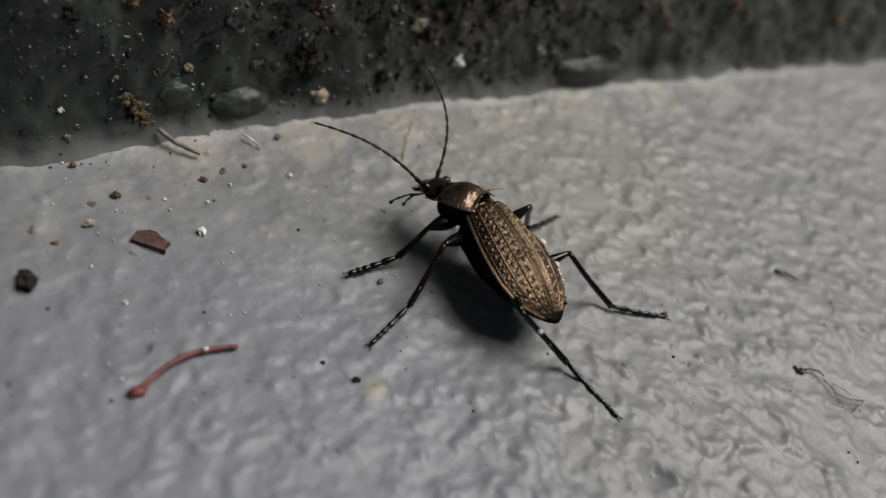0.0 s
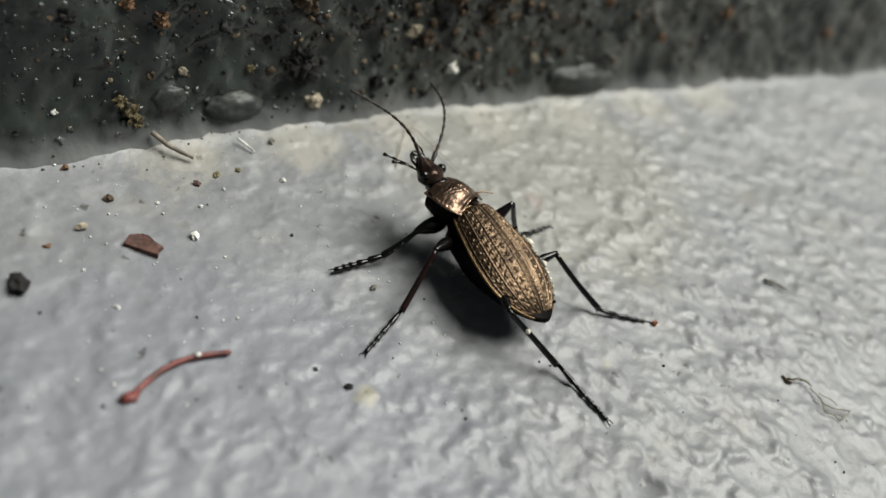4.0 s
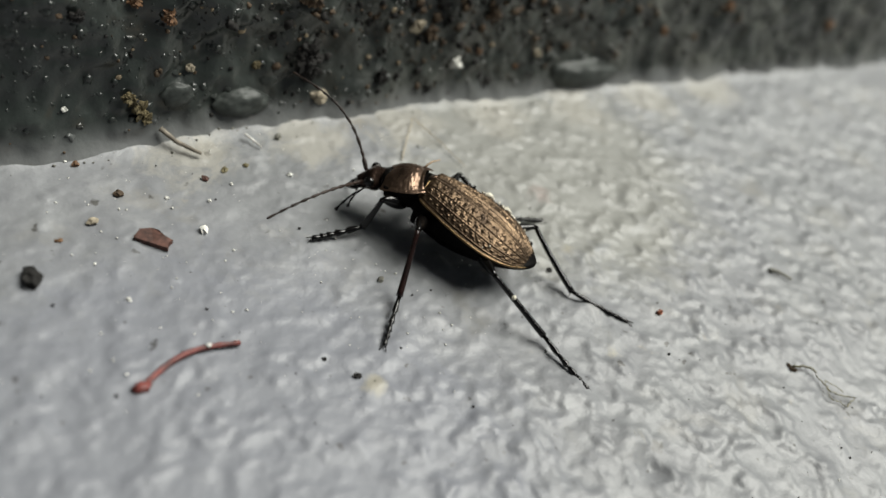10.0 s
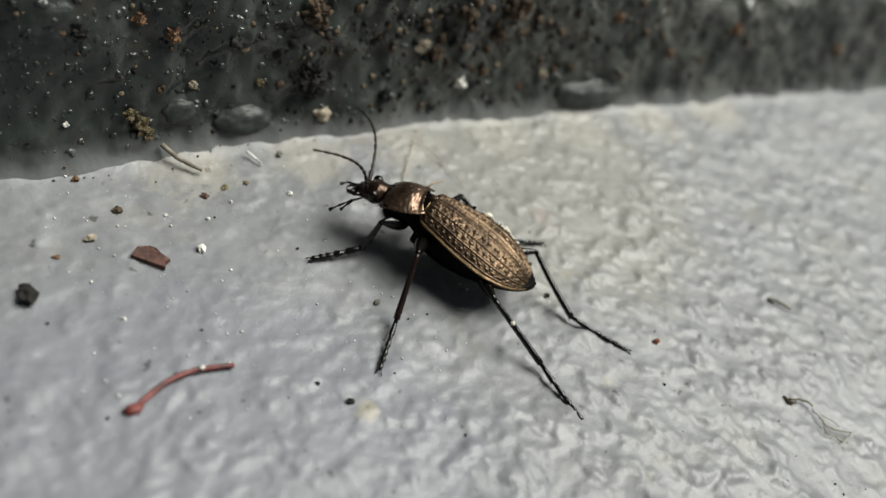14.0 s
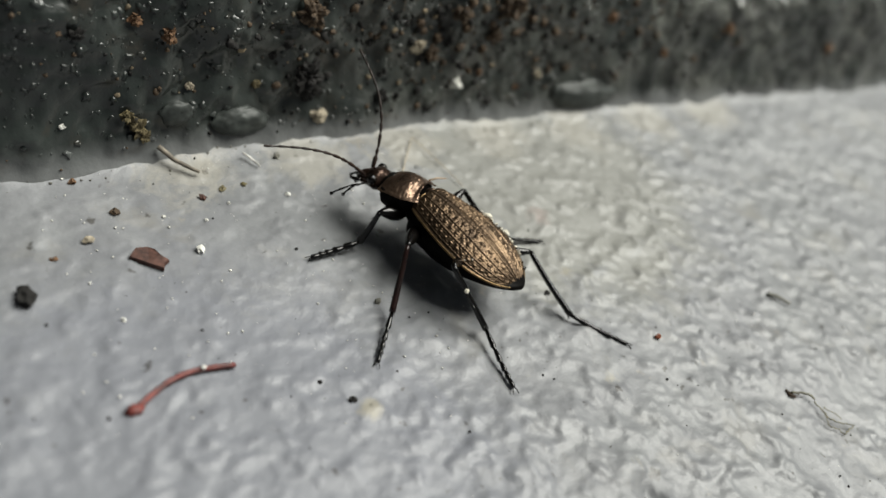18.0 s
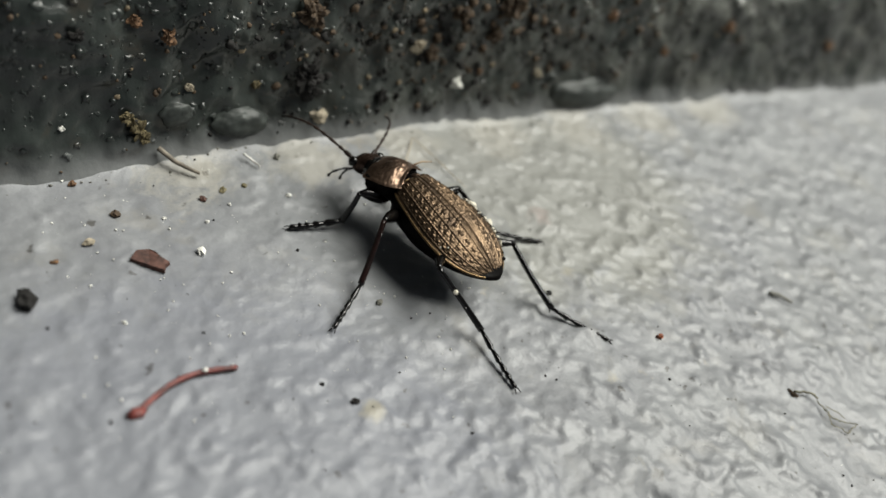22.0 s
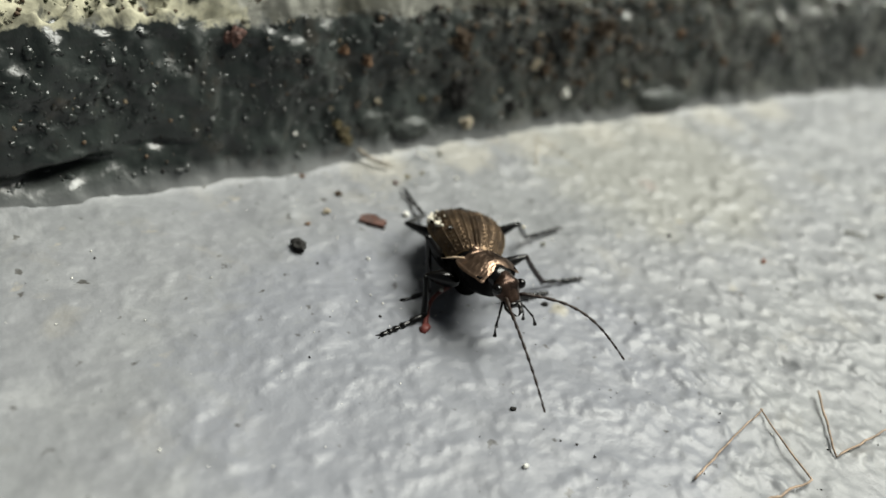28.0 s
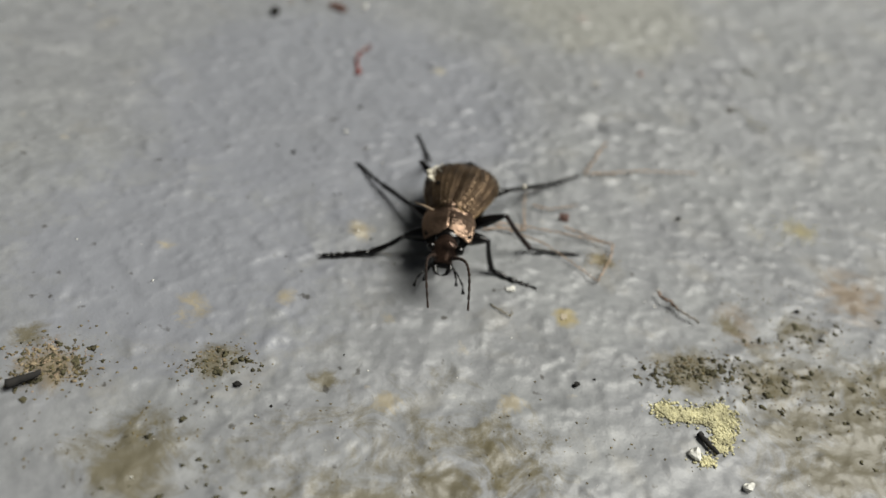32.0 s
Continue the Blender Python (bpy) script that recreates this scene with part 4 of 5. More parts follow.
# on the floor: kind, label, x, y, size, colour, flatness
FLOOR_CRUMBS = [
    ("soil_clod", "black rough clod of soil on the painted floor", -31.9, 8.0, 1.8, "black", 0.75),
    ("seed", "small yellow-green seed husk on the floor", -12.8, 17.5, 0.9, "green", 0.4),
    ("seed", "small yellow-green seed husk on the floor", -10.6, 17.7, 0.7, "green", 0.4),
    ("soil_crumb", "small brown crumb on the painted floor", -15.0, 16.7, 0.8, "red", 0.7),
    ("soil_crumb", "grey-brown crumb on the painted floor", -23.0, 16.1, 1.0, "brown", 0.6),
    ("bark_crumb", "tan bark crumb with a pale end", -25.9, 13.2, 1.0, "beige", 0.7),
    ("soil_crumb", "small rust-brown crumb on the painted floor", -28.9, 11.8, 0.7, "orange", 0.6),
    ("plaster_crumb", "angular white crumb on the painted floor", -17.6, 10.0, 1.0, "white", 0.8),
    ("plaster_crumb", "small white crumb on the painted floor", -7.0, 15.4, 0.7, "white", 0.7),
    ("plaster_crumb", "tiny white crumb on the painted floor", -19.2, 14.8, 0.5, "white", 0.7),
    ("plaster_crumb", "tiny white crumb on the painted floor", -15.7, 13.7, 0.45, "white", 0.7),
    ("plaster_crumb", "tiny white crumb on the painted floor", -13.0, 15.3, 0.4, "white", 0.7),
    ("plaster_crumb", "tiny white crumb on the painted floor", -25.7, 4.1, 0.5, "white", 0.7),
    ("soil_crumb", "orange crumb in the corner of the floor", -25.4, 20.6, 0.8, "orange", 0.6),
    ("soil_crumb", "dark crumb on the painted floor", -5.9, 20.9, 0.9, "grey", 0.7),
    ("soil_crumb", "black speck of soil on the floor", -11.8, -8.4, 0.8, "black", 0.7),
    ("soil_crumb", "grey crumb on the painted floor", -4.7, 0.6, 0.8, "grey", 0.6),
    ("grit_ball", "round rust-red grain on the painted floor", 20.6, -11.6, 0.8, "rust", 0.95),
    ("soil_crumb", "black speck of soil on the floor", -13.6, -6.0, 0.45, "black", 0.6),
    ("soil_crumb", "black speck of soil on the floor", 12.6, -3.2, 0.7, "black", 0.7),
    ("soil_crumb", "dark crumb on the painted floor", 9.9, -44.6, 0.8, "black", 0.7),
    ("soil_crumb", "black speck of soil on the floor", 15.5, -61.4, 0.7, "black", 0.7),
    ("plaster_crumb", "flat white crumb on the painted floor", -15.3, -54.3, 1.1, "white", 0.5),
    ("soil_crumb", "black speck of soil on the floor", -13.1, -67.0, 0.8, "black", 0.7),
    ("soil_crumb", "black speck of soil on the floor", -34.0, -28.1, 0.6, "black", 0.7),
    ("soil_crumb", "black speck of soil on the floor", -24.2, -19.2, 0.6, "black", 0.7),
    ("soil_crumb", "dark speck of soil on the floor", -43.6, -62.5, 0.8, "black", 0.7),
    ("plaster_crumb", "tiny white crumb on the painted floor", -27.1, -24.7, 0.6, "white", 0.7),
    ("lichen_flake", "orange-yellow lichen crumb on the floor", -11.0, -58.6, 1.1, "beige", 0.3),
]
for k, (name, label, x, y, size, mat, flat) in enumerate(FLOOR_CRUMBS):
    crumb(name, label, name.split("_")[-1], floor_spot(x, y), size * (0.85 if size < 1.5 else 1.0), mat, 100 + k, (1, 0.8, flat), "crumbs on the floor")

# on the upstand: kind, label, x, height, size, colour, flatness
WALL_CRUMBS = [
    ("soil_clod", "crumbly black clod stuck to the dark upstand", -2.2, 6.4, 3.0, "black", 0.75),
    ("soil_clod", "small black clod below the larger one", -1.3, 4.6, 1.7, "black", 0.7),
    ("pebble", "round beige pebble at the foot of the upstand", -0.4, 2.3, 1.9, "beige", 0.6),
    ("pebble", "white pebble lodged on the dark upstand", 17.1, 4.4, 1.5, "white", 0.8),
    ("soil_clod", "rust-red clod stuck to the dark upstand", -16.5, 11.3, 1.7, "orange", 0.7),
    ("soil_clod", "orange-brown clod stuck to the dark upstand", -19.3, 12.3, 1.4, "orange", 0.7),
    ("soil_clod", "dark clod stuck to the upstand", -24.3, 11.8, 1.2, "black", 0.7),
    ("moss_tuft", "tiny green moss tuft on the dark upstand", -7.4, 5.6, 1.0, "moss", 0.7),
    ("grain", "pale grain stuck to the dark upstand", -14.2, 6.0, 1.0, "beige", 0.7),
    ("grain", "white grain stuck to the dark upstand", -25.7, 4.0, 0.6, "white", 0.7),
    ("soil_clod", "tan crumb stuck to the dark upstand", 11.2, 8.2, 1.6, "beige", 0.7),
    ("soil_clod", "brown crumb stuck to the dark upstand", 12.9, 7.7, 1.6, "brown", 0.7),
    ("soil_clod", "black crumb stuck to the dark upstand", 7.0, 3.7, 1.5, "black", 0.6),
    ("soil_clod", "black crumb near the foot of the upstand", 13.6, 1.9, 1.1, "black", 0.6),
    ("grain", "orange grain stuck to the dark upstand", 20.5, 5.3, 1.1, "orange", 0.7),
    ("grain", "tan grain stuck to the dark upstand", 29.4, 5.0, 1.2, "beige", 0.7),
    ("grain", "orange grain stuck to the dark upstand", 26.2, 3.6, 1.0, "orange", 0.7),
    ("grain", "bright orange grain stuck to the dark upstand", 39.5, 11.4, 1.9, "orange", 0.7),
    ("grain", "pinkish grain stuck to the dark upstand", 50.7, 7.4, 1.7, "orange", 0.7),
    ("grain", "orange grain stuck to the dark upstand", 62.8, 11.0, 2.2, "orange", 0.7),
    ("grain", "orange grain stuck to the dark upstand", 88.0, 8.0, 2.4, "orange", 0.7),
    ("bark_scrap", "red-brown bark scrap near the top edge", -32.5, 14.8, 2.4, "red", 0.5),
    ("soil_clod", "dark brown clod stuck to the dark upstand", -2.4, 12.6, 2.8, "brown", 0.7),
    ("soil_clod", "dark brown clod stuck to the upstand", 15.5, 12.0, 2.2, "brown", 0.6),
    ("soil_clod", "dark brown clod stuck to the upstand", 22.5, 13.0, 2.8, "brown", 0.6),
    ("soil_clod", "dark brown clod stuck to the upstand", 21.0, 9.6, 1.8, "brown", 0.6),
]
for k, (name, label, x, z, size, mat, flat) in enumerate(WALL_CRUMBS):
    crumb(name, label, name.split("_")[-1], wall_spot(x, z), size * (0.7 if mat == "orange" else 0.85), mat, 300 + k, (1, 0.9, flat), "crumbs on the upstand", OUT, 4 if "clod" in name else 3, 0.5 if "clod" in name else 0.38)

# larger stones under the slate paint
SLATE = plain("smooth_slate_paint", (0.048, 0.054, 0.050), 0.42, vary=0.5, scale=700.0, spec=0.32, dents=0.00006)
for x, z, size, squash, seed in ((-9.2, 2.4, 3.8, (1.6, 0.85, 0.55), 3), (38.3, 2.0, 6.6, (1.9, 0.66, 0.40), 4), (-15.6, 4.1, 2.4, (1.3, 1.0, 0.36), 5), (-6.0, 4.0, 1.7, (1.3, 1.0, 0.5), 6)):
    bm = lump_bm(size, 700 + seed, squash, 4, 0.09)
    lump = tagged(part("painted_stone", bm, SLATE, None, unit=1.0), "smooth rounded stone under the dark slate paint", "stone", "crumbs on the upstand")
    lump.matrix_world = Matrix.Translation((wall_spot(x, z) - OUT * 0.12 * size) * MM) @ OUT.to_track_quat("Z", "Y").to_matrix().to_4x4()

# bark chip: an angular flake
bm = bmesh.new()
ring = [(-1.55, -0.75), (-1.45, 0.35), (-0.6, 0.95), (0.1, 0.75), (0.75, 0.35), (1.55, 0.15), (1.35, -0.35), (1.5, -0.95), (0.2, -0.85)]
lo = [bm.verts.new((x, y, 0.0)) for x, y in ring]
hi = [bm.verts.new((x * 0.95, y * 0.93, 0.45 + 0.10 * math.sin(3 * x + y))) for x, y in ring]
bm.faces.new(lo[::-1])
bm.faces.new(hi)
for j in range(len(ring)):
    bm.faces.new((lo[j], lo[(j + 1) % len(ring)], hi[(j + 1) % len(ring)], hi[j]))
chip = part("bark_chip", bm, CRUMB_MATS["red"], None, smooth=False, unit=1.0)
tagged(chip, "angular red-brown bark chip on the painted floor", "bark")
chip.matrix_world = Matrix.Translation((floor_spot(-21.8, 10.1) + Vector((0, 0, 0.05))) * MM) @ pose(0, 0, 0, 4, -3, -38)

# red stem with a swollen foot; its origin is the thin end
stem = new("red_stem")
tagged(stem, "curved red-brown plant stem with a swollen end", "stem")
bm = bmesh.new()
n = 26
line = [Vector((-8.35 * k / n, 0.95 * max(0.0, math.sin(math.pi * k / n)) ** 1.1, 0.26 + 0.25 * math.sin(math.pi * k / n))) for k in range(n + 1)]
tube(bm, line, [0.20 + 0.05 * math.sin(k * 1.7) * 0.3 + 0.05 * (k / n) for k in range(n + 1)], 9)
part("stalk", bm, CRUMB_MATS["stem"], stem, unit=1.0)
bm = lump_bm(1.0, 41, (1.3, 0.9, 0.8))
bmesh.ops.translate(bm, verts=bm.verts, vec=(-8.3, 0.0, 0.35))
part("swollen_end", bm, CRUMB_MATS["stem"], stem, unit=1.0)
bm = lump_bm(0.42, 42)
bmesh.ops.translate(bm, verts=bm.verts, vec=(-2.4, 0.65, 0.75))
part("grain", bm, CRUMB_MATS["white"], stem, "white grain stuck to the stem", unit=1.0)


def strand(name, label, category, pts, radius, mat, wob=0.0, seed=0, group=""):
    """A thin straw or fibre along a few points (x, y, height)."""
    r = random.Random(seed)
    fine = []
    for a, b in zip(pts, pts[1:]):
        for k in range(8):
            p = Vector(a).lerp(Vector(b), k / 8)
            fine.append(p + Vector((r.uniform(-wob, wob), r.uniform(-wob, wob), r.uniform(0, wob))))
    fine.append(Vector(pts[-1]))
    bm = bmesh.new()
    tube(bm, fine, [radius * (1 - 0.4 * k / len(fine)) for k in range(len(fine))], 6)
    return tagged(part(name, bm, CRUMB_MATS[mat], None, unit=1.0), label, category, group)


strand("fibre", "pale grey plant fibre lying against the upstand", "fibre", [(-17.4, 22.4, 1.5), (-16.3, 21.3, 0.75), (-15.2, 20.2, 0.5), (-14.4, 19.5, 0.4)], 0.26, "fibre", 0.03, 1)
strand("fibre", "short pale fibre on the painted floor", "fibre", [(-9.3, 21.4, 0.5), (-8.6, 20.3, 0.3), (-8.3, 19.5, 0.25)], 0.13, "white", 0.04, 2)
G = "dry straws on the floor"
strand("straw", "thin bent dry straw on the painted floor", "straw", [(6.7, -29.5, 0.6), (0.9, -35.7, 0.35), (8.5, -35.8, 0.5), (16.8, -36.6, 0.3)], 0.12, "straw", 0.07, 3, G)
strand("straw", "thin dry straw curving across the floor", "straw", [(-8.0, -41.0, 0.4), (-6.4, -42.0, 0.4), (-2.6, -41.6, 0.4)], 0.11, "straw", 0.06, 4, G)
# one straw is kicked aside; its origin is one end
kicked_straw = strand("straw", "long thin straw kicked aside by a leg", "straw", [(0, 0, 0), (5.0, -2.2, 0.25), (12.2, -5.6, 0.05)], 0.10, "straw", 0.05, 5, G)
strand("straw", "thin kinked dry straw on the floor", "straw", [(-14.0, -43.6, 0.3), (-9.0, -48.1, 0.5), (-5.4, -54.3, 0.4)], 0.09, "straw", 0.08, 6, G)
strand("straw", "short frayed dry straw on the floor", "straw", [(-5.6, -45.2, 0.4), (-3.5, -47.3, 0.5), (-1.2, -49.1, 0.5), (-2.8, -51.6, 0.4), (-5.5, -54.3, 0.3)], 0.13, "straw", 0.10, 7, G)
# bent straw with an orange husk at its end, pushed aside by the feelers and legs; its origin is the husk
tipped_straw = new("tipped_straw")
tagged(tipped_straw, "bent dry straw with an orange husk at its end", "straw", G)
bm = bmesh.new()
corners = [Vector((0, 0, 0)), Vector((5.0, -0.9, 0.05)), Vector((9.6, -1.0, -0.1)), Vector((10.6, 3.2, 0.1)), Vector((12.1, 6.8, -0.05))]
line = [a.lerp(b, k / 6) + Vector((0, 0.12 * math.sin(1.3 * k + a.x), 0)) for a, b in zip(corners, corners[1:]) for k in range(6)] + [corners[-1]]
tube(bm, line, [0.13 - 0.0025 * k for k in range(len(line))], 7)
part("stalk", bm, CRUMB_MATS["straw"], tipped_straw, unit=1.0)
bm = lump_bm(1.0, 77, (1.7, 0.7, 0.6))
part("husk", bm, CRUMB_MATS["husk"], tipped_straw, "orange-brown husk", unit=1.0)
crumb("seed", "red-brown flake with a pale rim on the floor", "seed", floor_spot(-4.7, -43.2), 1.3, "red", 78, (1.3, 0.8, 0.4))
strand("twig", "dark brown splinter on the painted floor", "twig", [(1.4, -58.6, 0.3), (2.0, -60.2, 0.5), (3.0, -61.6, 0.4)], 0.14, "fibre", 0.14, 8)
strand("bark_strip", "frayed orange-brown strip of bark on the floor", "bark", [(0.6, -56.9, 0.4), (0.9, -58.3, 0.6), (1.8, -59.2, 0.4)], 0.15, "orange", 0.18, 19)
strand("twig", "short black twig on the painted floor", "twig", [(-61.9, -59.8, 0.5), (-60.6, -59.4, 0.5), (-59.3, -59.0, 0.6)], 0.42, "black", 0.05, 9)
strand("twig", "dark grey sliver lying on the painted floor", "twig", [(39.2, -10.9, 0.4), (40.0, -11.6, 0.5), (41.0, -12.9, 0.35)], 0.24, "grey", 0.05, 10)
strand("twig", "small grey-olive curl of plant matter", "twig", [(30.2, -21.9, 0.4), (31.6, -22.7, 0.7), (32.4, -23.4, 0.3)], 0.13, "olive", 0.08, 11)
strand("rootlet", "thin looping grey-olive rootlet on the floor", "rootlet", [(32.0, -23.6, 0.3), (32.0, -25.8, 0.3), (33.8, -27.3, 0.5), (32.1, -27.5, 0.3), (31.2, -26.1, 0.3), (32.2, -24.4, 0.5), (33.4, -26.2, 0.3)], 0.06, "olive", 0.12, 12)
crumb("seed", "dark seed at the end of a thin rootlet", "seed", floor_spot(30.2, -22.0), 0.75, "brown", 79, (1.5, 0.7, 0.5))
strand("rootlet", "thin curled olive rootlet on the floor", "rootlet", [(-18.1, -56.0, 0.3), (-17.4, -57.2, 0.4), (-16.6, -57.9, 0.3), (-16.2, -57.2, 0.3)], 0.07, "moss", 0.08, 13)
strand("hair", "fine bent hair-like fibre on the floor", "fibre", [(5.4, 14.8, 0.3), (7.9, 18.0, 0.8), (10.3, 21.0, 0.6), (11.3, 16.8, 0.5), (12.2, 12.5, 0.3)], 0.075, "beige", 0.0, 14)
strand("twig", "thin dark twig stuck on the upstand", "twig", [tuple(wall_spot(-2.2, 10.9) + OUT * 0.2), tuple(wall_spot(-0.2, 9.6) + OUT * 0.3)], 0.25, "brown", 0.05, 15)
for dx, z, size in ((-20.2, 4.5, 0.9), (-19.6, 3.7, 1.1), (-19.0, 3.0, 1.2), (-18.6, 2.3, 0.8)):
    crumb("moss_tuft", "dry brown moss crumb stuck to the upstand", "moss", wall_spot(dx, z), size, "moss", int(dx * 31), (1, 0.8, 0.7), "", OUT, 4, 0.6)


# ---- what nobody could count ----
def scatter(name, label, category, spots, mat, sub=1, sink=0.22, flat=0.75, rough=0.38):
    """Many small irregular grains in one mesh. spots: place, size, normal."""
    verts, faces = [], []
    base = []
    for k in range(6):
        b = lump_bm(1.0, 900 + k, (1, 0.85, flat), sub, rough)
        b.verts.ensure_lookup_table()
        base.append(([v.co.copy() for v in b.verts], [[v.index for v in f.verts] for f in b.faces]))
        b.free()
    r = random.Random(name)
    for at, size, nrm in spots:
        vs, fs = r.choice(base)
        q = nrm.to_track_quat("Z", "Y").to_matrix() @ Matrix.Rotation(r.uniform(0, 6.28), 3, "Z")
        o = len(verts)
        at = at + nrm * size * sink
        verts.extend(((at + q @ (v * size)) * MM)[:] for v in vs)
        faces.extend([[i + o for i in f] for f in fs])
    me = bpy.data.meshes.new(name)
    me.from_pydata(verts, [], faces)
    me.materials.append(mat)
    me.polygons.foreach_set("use_smooth", [True] * len(me.polygons))
    return tagged(new(name, me), label, category, kind="stuff")


UP = Vector((0, 0, 1))
rng = random.Random(11)


def wall_cloud(n, small, big, dense=False):
    out = []
    while len(out) < n:
        x = rng.gauss(20, 17) if dense else rng.uniform(-62, 100)
        z = rng.uniform(1.5, 16.5) if not dense else 16.5 * rng.random() ** 0.6
        if z < 0.8 or (not dense and rng.random() > 0.35 + 0.05 * z):
            continue
        out.append((wall_spot(x, z), small + (big - small) * rng.random() ** 3, OUT))
    return out


scatter("paint_nubs", "paint-covered grit nubs on the dark upstand", "grit", wall_cloud(3000, 0.22, 1.25), PLINTH, 2, -0.22)
scatter("soil_specks", "dark soil specks on the upstand", "soil", wall_cloud(160, 0.12, 0.5) + wall_cloud(420, 0.2, 1.1, True), CRUMB_MATS["black"], 2)
scatter("brown_grains", "brown soil grains on the upstand", "soil", wall_cloud(130, 0.12, 0.5) + wall_cloud(330, 0.2, 1.1, True), CRUMB_MATS["brown"], 2)
scatter("tan_grains", "tan and pale grains on the upstand", "grit", wall_cloud(70, 0.15, 0.5) + wall_cloud(60, 0.2, 0.7, True), CRUMB_MATS["tan"], 2)


def floor_cloud(n, small, big, x0=-60, x1=50, y0=-85, y1=22):
    return [(floor_spot(x, y), small + (big - small) * rng.random() ** 3, UP) for x, y in ((rng.uniform(x0, x1), rng.uniform(y0, y1)) for _ in range(n))]


# the first, denser cloud paints glints of the floor film as white grains
scatter("white_specks", "tiny white specks on the painted floor, many standing for glints", "grit", floor_cloud(240, 0.07, 0.30, -34, 10, -8, 22) + floor_cloud(200, 0.07, 0.28), CRUMB_MATS["white"])
scatter("dark_specks", "tiny dark specks on the painted floor", "soil", floor_cloud(130, 0.08, 0.32, -34, 40, -40, 22) + floor_cloud(130, 0.08, 0.36), CRUMB_MATS["black"])
scatter("corner_grit", "fine grit lying along the foot of the upstand", "grit", [(floor_spot(x, float(wall_line(np.array([x]))[0]) - abs(rng.gauss(0, 1.3)) - 0.2), rng.uniform(0.10, 0.32), UP) for x in (rng.uniform(-40, 60) for _ in range(90))], CRUMB_MATS["grey"])


def patch(cx, cy, rx, ry, n, small, big):
    return [(floor_spot(cx + rng.gauss(0, rx), cy + rng.gauss(0, ry)), small + (big - small) * rng.random() ** 2, UP) for _ in range(n)]


scatter("moss_crumbs", "crumbly brown-olive moss patches on the floor", "moss",
        patch(-2.6, -67.2, 2.4, 1.1, 226, 0.05, 0.28) + patch(1.0, -67.0, 2.4, 1.1, 172, 0.05, 0.28) + patch(5.4, -70.5, 3.2, 1.8, 226, 0.05, 0.26)
        + patch(13.9, -65.0, 3.8, 2.6, 226, 0.05, 0.26) + patch(14.0, -58.5, 3.2, 1.8, 108, 0.05, 0.22) + patch(-58.7, -57.4, 2.6, 1.9, 280, 0.05, 0.37)
        + patch(-45.0, -59.5, 2.0, 1.3, 205, 0.05, 0.26) + patch(-3.4, -50.8, 1.2, 0.9, 86, 0.05, 0.24) + patch(16, -73, 6, 3, 280, 0.05, 0.26)
        + patch(-52, -66, 7, 2, 140, 0.05, 0.24) + patch(-20, -73, 12, 3, 140, 0.05, 0.24), CRUMB_MATS["moss"], 2, 0.05, 0.35, 0.75)
scatter("straw_bits", "straw-coloured plant bits in the moss", "moss",
        patch(-58.9, -57.0, 2.2, 1.5, 216, 0.04, 0.21) + patch(-45.0, -59.2, 1.7, 1.1, 108, 0.04, 0.10) + patch(-3.4, -50.8, 1.3, 1.0, 99, 0.04, 0.13)
        + patch(2.0, -66.5, 4, 2, 144, 0.04, 0.12) + patch(14.0, -66.0, 4, 3, 162, 0.04, 0.12), CRUMB_MATS["straw"], 2, 0.05, 0.35, 0.75)
tufts = []
for cx, cy, rx, ry, n in ((-2.6, -67.4, 2.0, 0.9, 70), (1.2, -67.2, 2.2, 0.9, 60), (5.4, -69.8, 3.0, 1.4, 60), (14, -64.5, 4, 1.6, 50), (-58.6, -57.6, 1.9, 1.4, 70), (-44.8, -59.6, 1.5, 0.9, 40), (-49, -72, 5, 2, 30), (16, -74, 7, 3, 50)):
    tufts += patch(cx, cy, rx, ry, n, 0.18, 0.62)
scatter("moss_tufts", "dark olive moss tufts on the floor", "moss", tufts, plain("dark_moss", (0.060, 0.054, 0.028), 0.95, vary=0.6, scale=1500.0), 2, 0.0, 0.45, 0.85)
scatter("dry_moss", "pale dry moss bits on the floor", "moss", patch(-59.4, -56.8, 1.6, 1.0, 60, 0.12, 0.5) + patch(-57.6, -58.6, 1.4, 0.7, 40, 0.12, 0.4) + patch(-45.4, -59.0, 1.2, 0.6, 22, 0.1, 0.35) + patch(-3.4, -50.9, 1.0, 0.7, 30, 0.1, 0.35), CRUMB_MATS["tan"], 2, 0.0, 0.5, 0.85)
lichen_spots = []
for cx, cy, w, n in ((-6.0, -71.2, 0.55, 500), (-5.0, -72.0, 0.6, 600), (-3.6, -72.3, 0.7, 700), (-2.2, -72.5, 0.6, 600), (-1.0, -72.6, 0.75, 800), (-0.9, -73.8, 0.7, 700), (-1.7, -74.9, 0.6, 500), (-2.5, -76.0, 0.5, 350), (-4.7, -77.1, 0.5, 220), (-0.2, -71.8, 0.4, 120)):
    lichen_spots += patch(cx, cy, w, w * 0.7, n, 0.08, 0.36)
scatter("lichen_crust", "lumpy pale yellow lichen crust on the floor", "lichen", lichen_spots, CRUMB_MATS["yellow"])
scatter("lichen_film", "thin pale yellow lichen film on the floor", "lichen", patch(24.8, -48.4, 2.4, 1.4, 260, 0.06, 0.25), CRUMB_MATS["yellow"])
crumb("pebble", "small white pebble beside the yellow lichen", "pebble", floor_spot(-5.5, -76.3), 1.1, "white", 555, (1, 0.9, 0.8))
crumb("pebble", "small pale pebble on the mossy floor", "pebble", floor_spot(-2.3, -80.3), 1.0, "white", 556, (1, 0.8, 0.8))
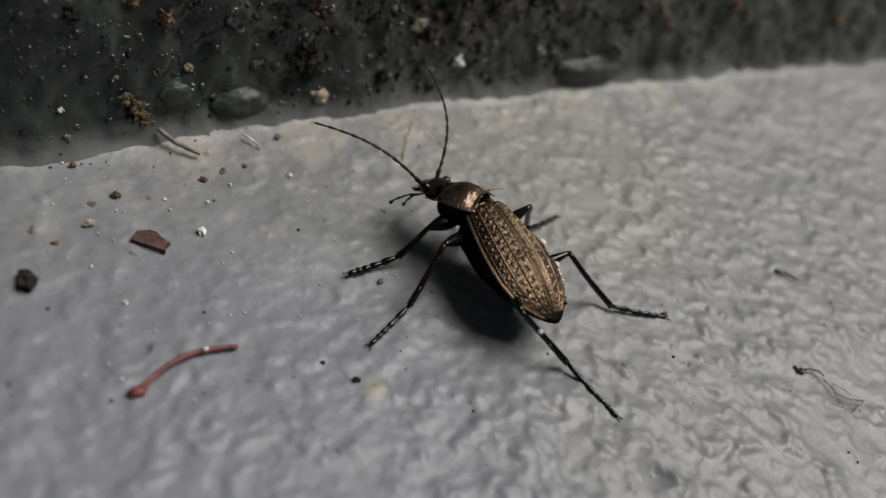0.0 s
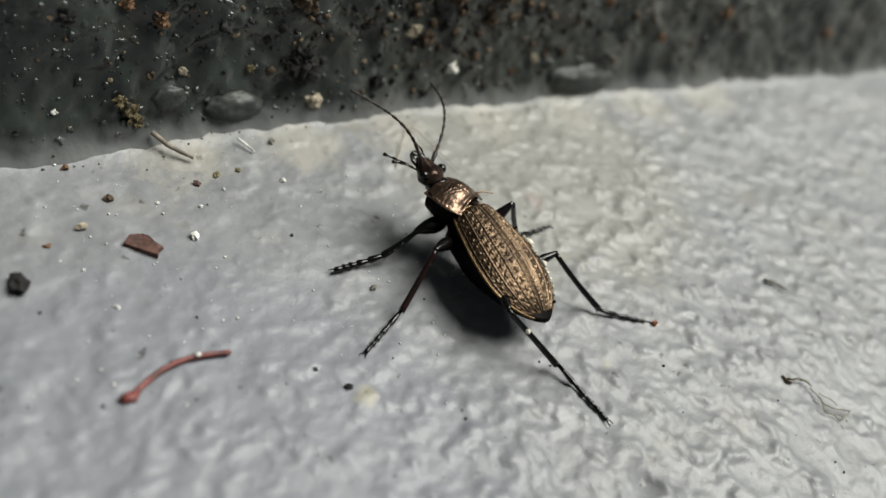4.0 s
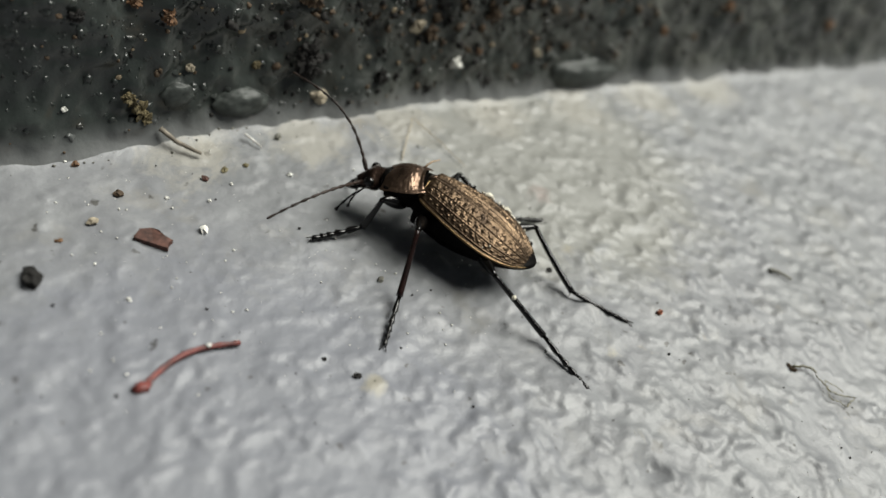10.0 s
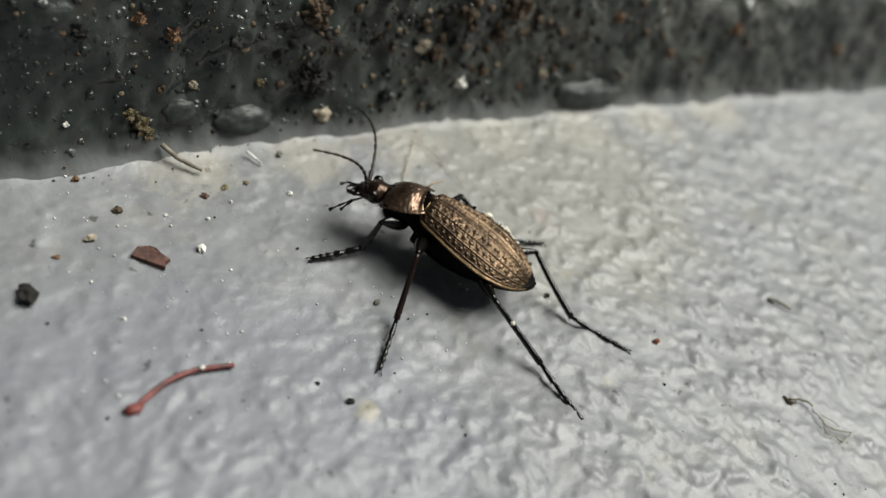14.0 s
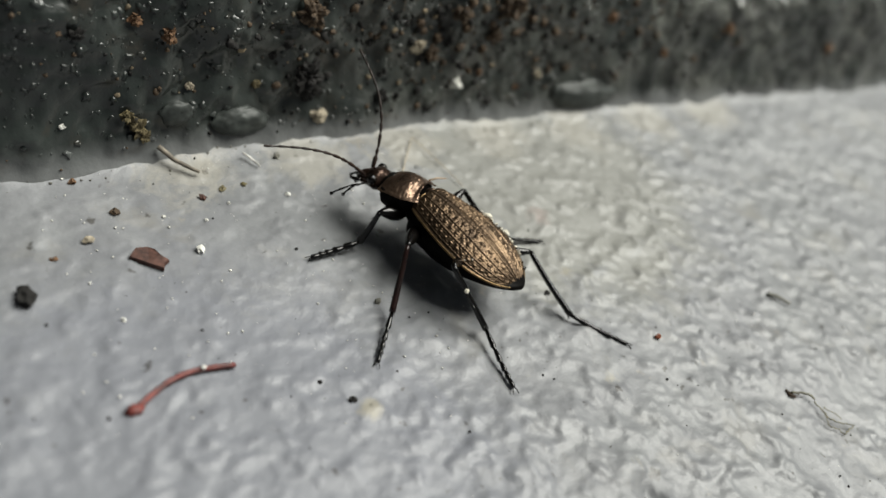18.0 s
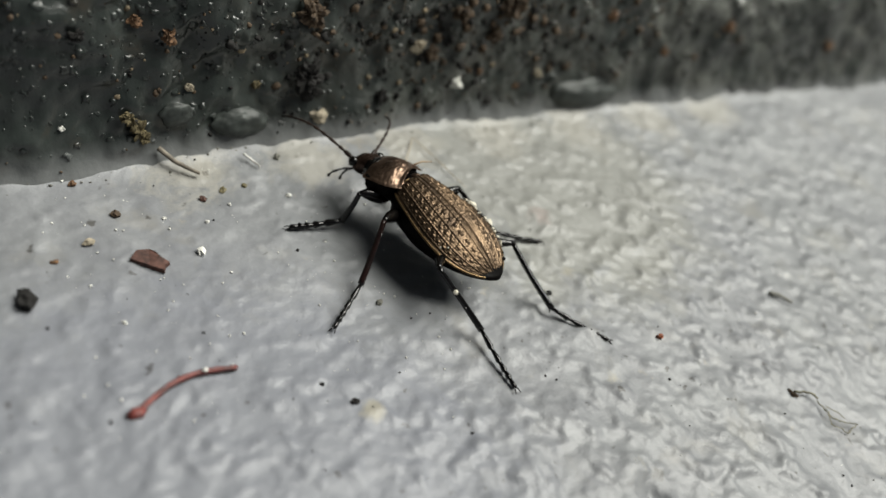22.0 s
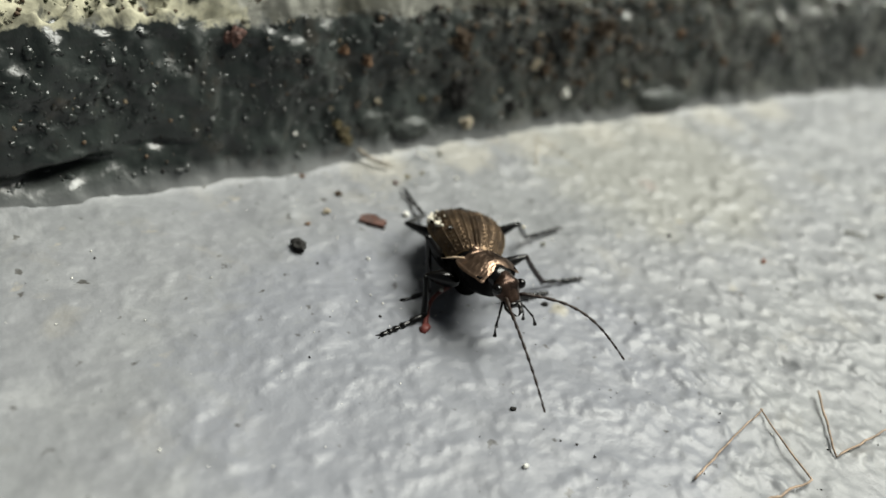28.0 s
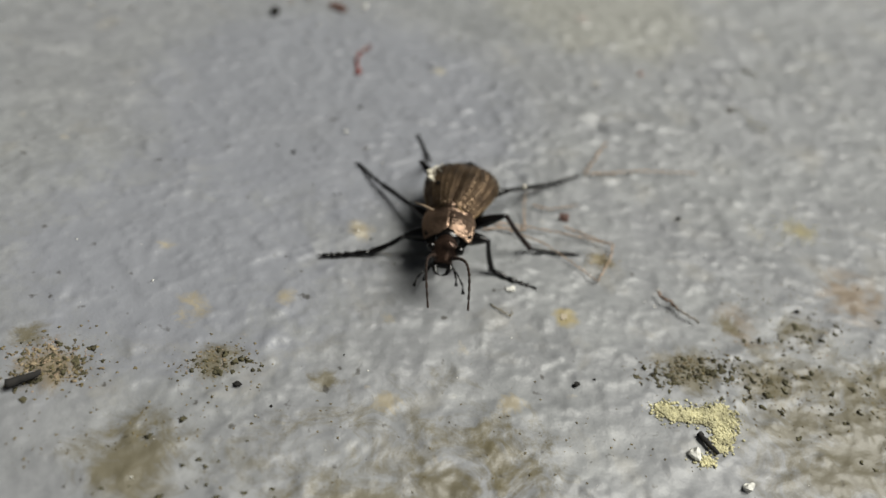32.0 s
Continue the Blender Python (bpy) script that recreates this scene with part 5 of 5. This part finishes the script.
strand("twig", "black rotten twig beside the yellow lichen", "twig", [(-4.2, -74.5, 0.45), (-3.8, -75.6, 0.5), (-3.4, -76.7, 0.4)], 0.30, "black", 0.1, 20)

# crust of lichen and moss along the top of the upstand
top_spots, moss_spots, pale_spots = [], [], []


def ledge(x, back):
    px, py, pz = plinth_fn(np.array([[float(x)]]), np.array([[1.0 + back]]))
    return Vector((float(px[0, 0]), float(py[0, 0]), float(pz[0, 0])))


for k in range(7000):
    x, b = rng.uniform(-75, 110), 0.1 + 12 * rng.random() ** 1.3
    n = noise.noise(Vector((x / 7, b / 4, 3.3))) + 0.5 * noise.noise(Vector((x / 2.5, b / 2, 8.3)))
    kind = pale_spots if n > 0.14 + 0.008 * max(0, x + 45) and b < 6 else (moss_spots if b > 2.0 or n < -0.25 else top_spots)
    if b < 1.2 and n < 0.1:
        continue
    kind.append((ledge(x, b), 0.15 + 0.55 * rng.random() ** 2, UP))
scatter("ledge_soil", "dark humus on top of the upstand", "soil", top_spots, CRUMB_MATS["brown"])
scatter("ledge_moss", "olive moss cushions on top of the upstand", "moss", moss_spots, plain("olive_moss", (0.022, 0.025, 0.009), 0.95))
scatter("ledge_lichen", "pale crusty lichen on top of the upstand", "lichen", pale_spots, LICHEN)


def motions():
    for ob, rows in beetle_rows().items():
        walk(ob, rows)
    base = floor_spot(-19.3, -2.6) * MM
    lying = lambda a: Matrix.Translation(base) @ pose(0, 0, 0, 0, 0, a)
    walk(stem, [(0.0, lying(12)), (27.6, lying(12)), (28.0, lying(36)), (28.4, lying(60)), (29.0, lying(66)), (32.0, lying(66))])
    aside = lambda x, y, a: Matrix.Translation(Vector((x, y, 0.4)) * MM) @ pose(0, 0, 0, 0, 0, a)
    walk(kicked_straw, [(0.0, aside(-14.2, -31.8, 38)), (28.8, aside(-14.2, -31.8, 38)), (28.9, aside(-12.2, -32.9, 20)), (29.0, aside(-9.6, -34.3, 0)), (29.2, aside(-9.8, -35.2, 0)), (29.5, aside(-11.5, -38.5, 2)), (29.9, aside(-13.8, -43.3, 2)), (32.0, aside(-14.2, -43.4, 2))])
    # seconds, place of the husk, turn
    pushed = [(0.0, -13.5, -35.4, 0), (28.8, -13.5, -35.4, 0), (28.9, -13.7, -35.0, -18), (29.0, -13.9, -34.7, -38), (29.1, -14.6, -34.6, -40), (29.3, -15.0, -38.0, -30), (29.6, -17.0, -42.3, -10), (29.9, -20.0, -43.5, -4), (32.0, -20.0, -43.5, -4)]
    walk(tipped_straw, [(t, Matrix.Translation(Vector((x, y, 0.55)) * MM) @ pose(0, 0, 0, 0, 0, a)) for t, x, y, a in pushed])


motions()
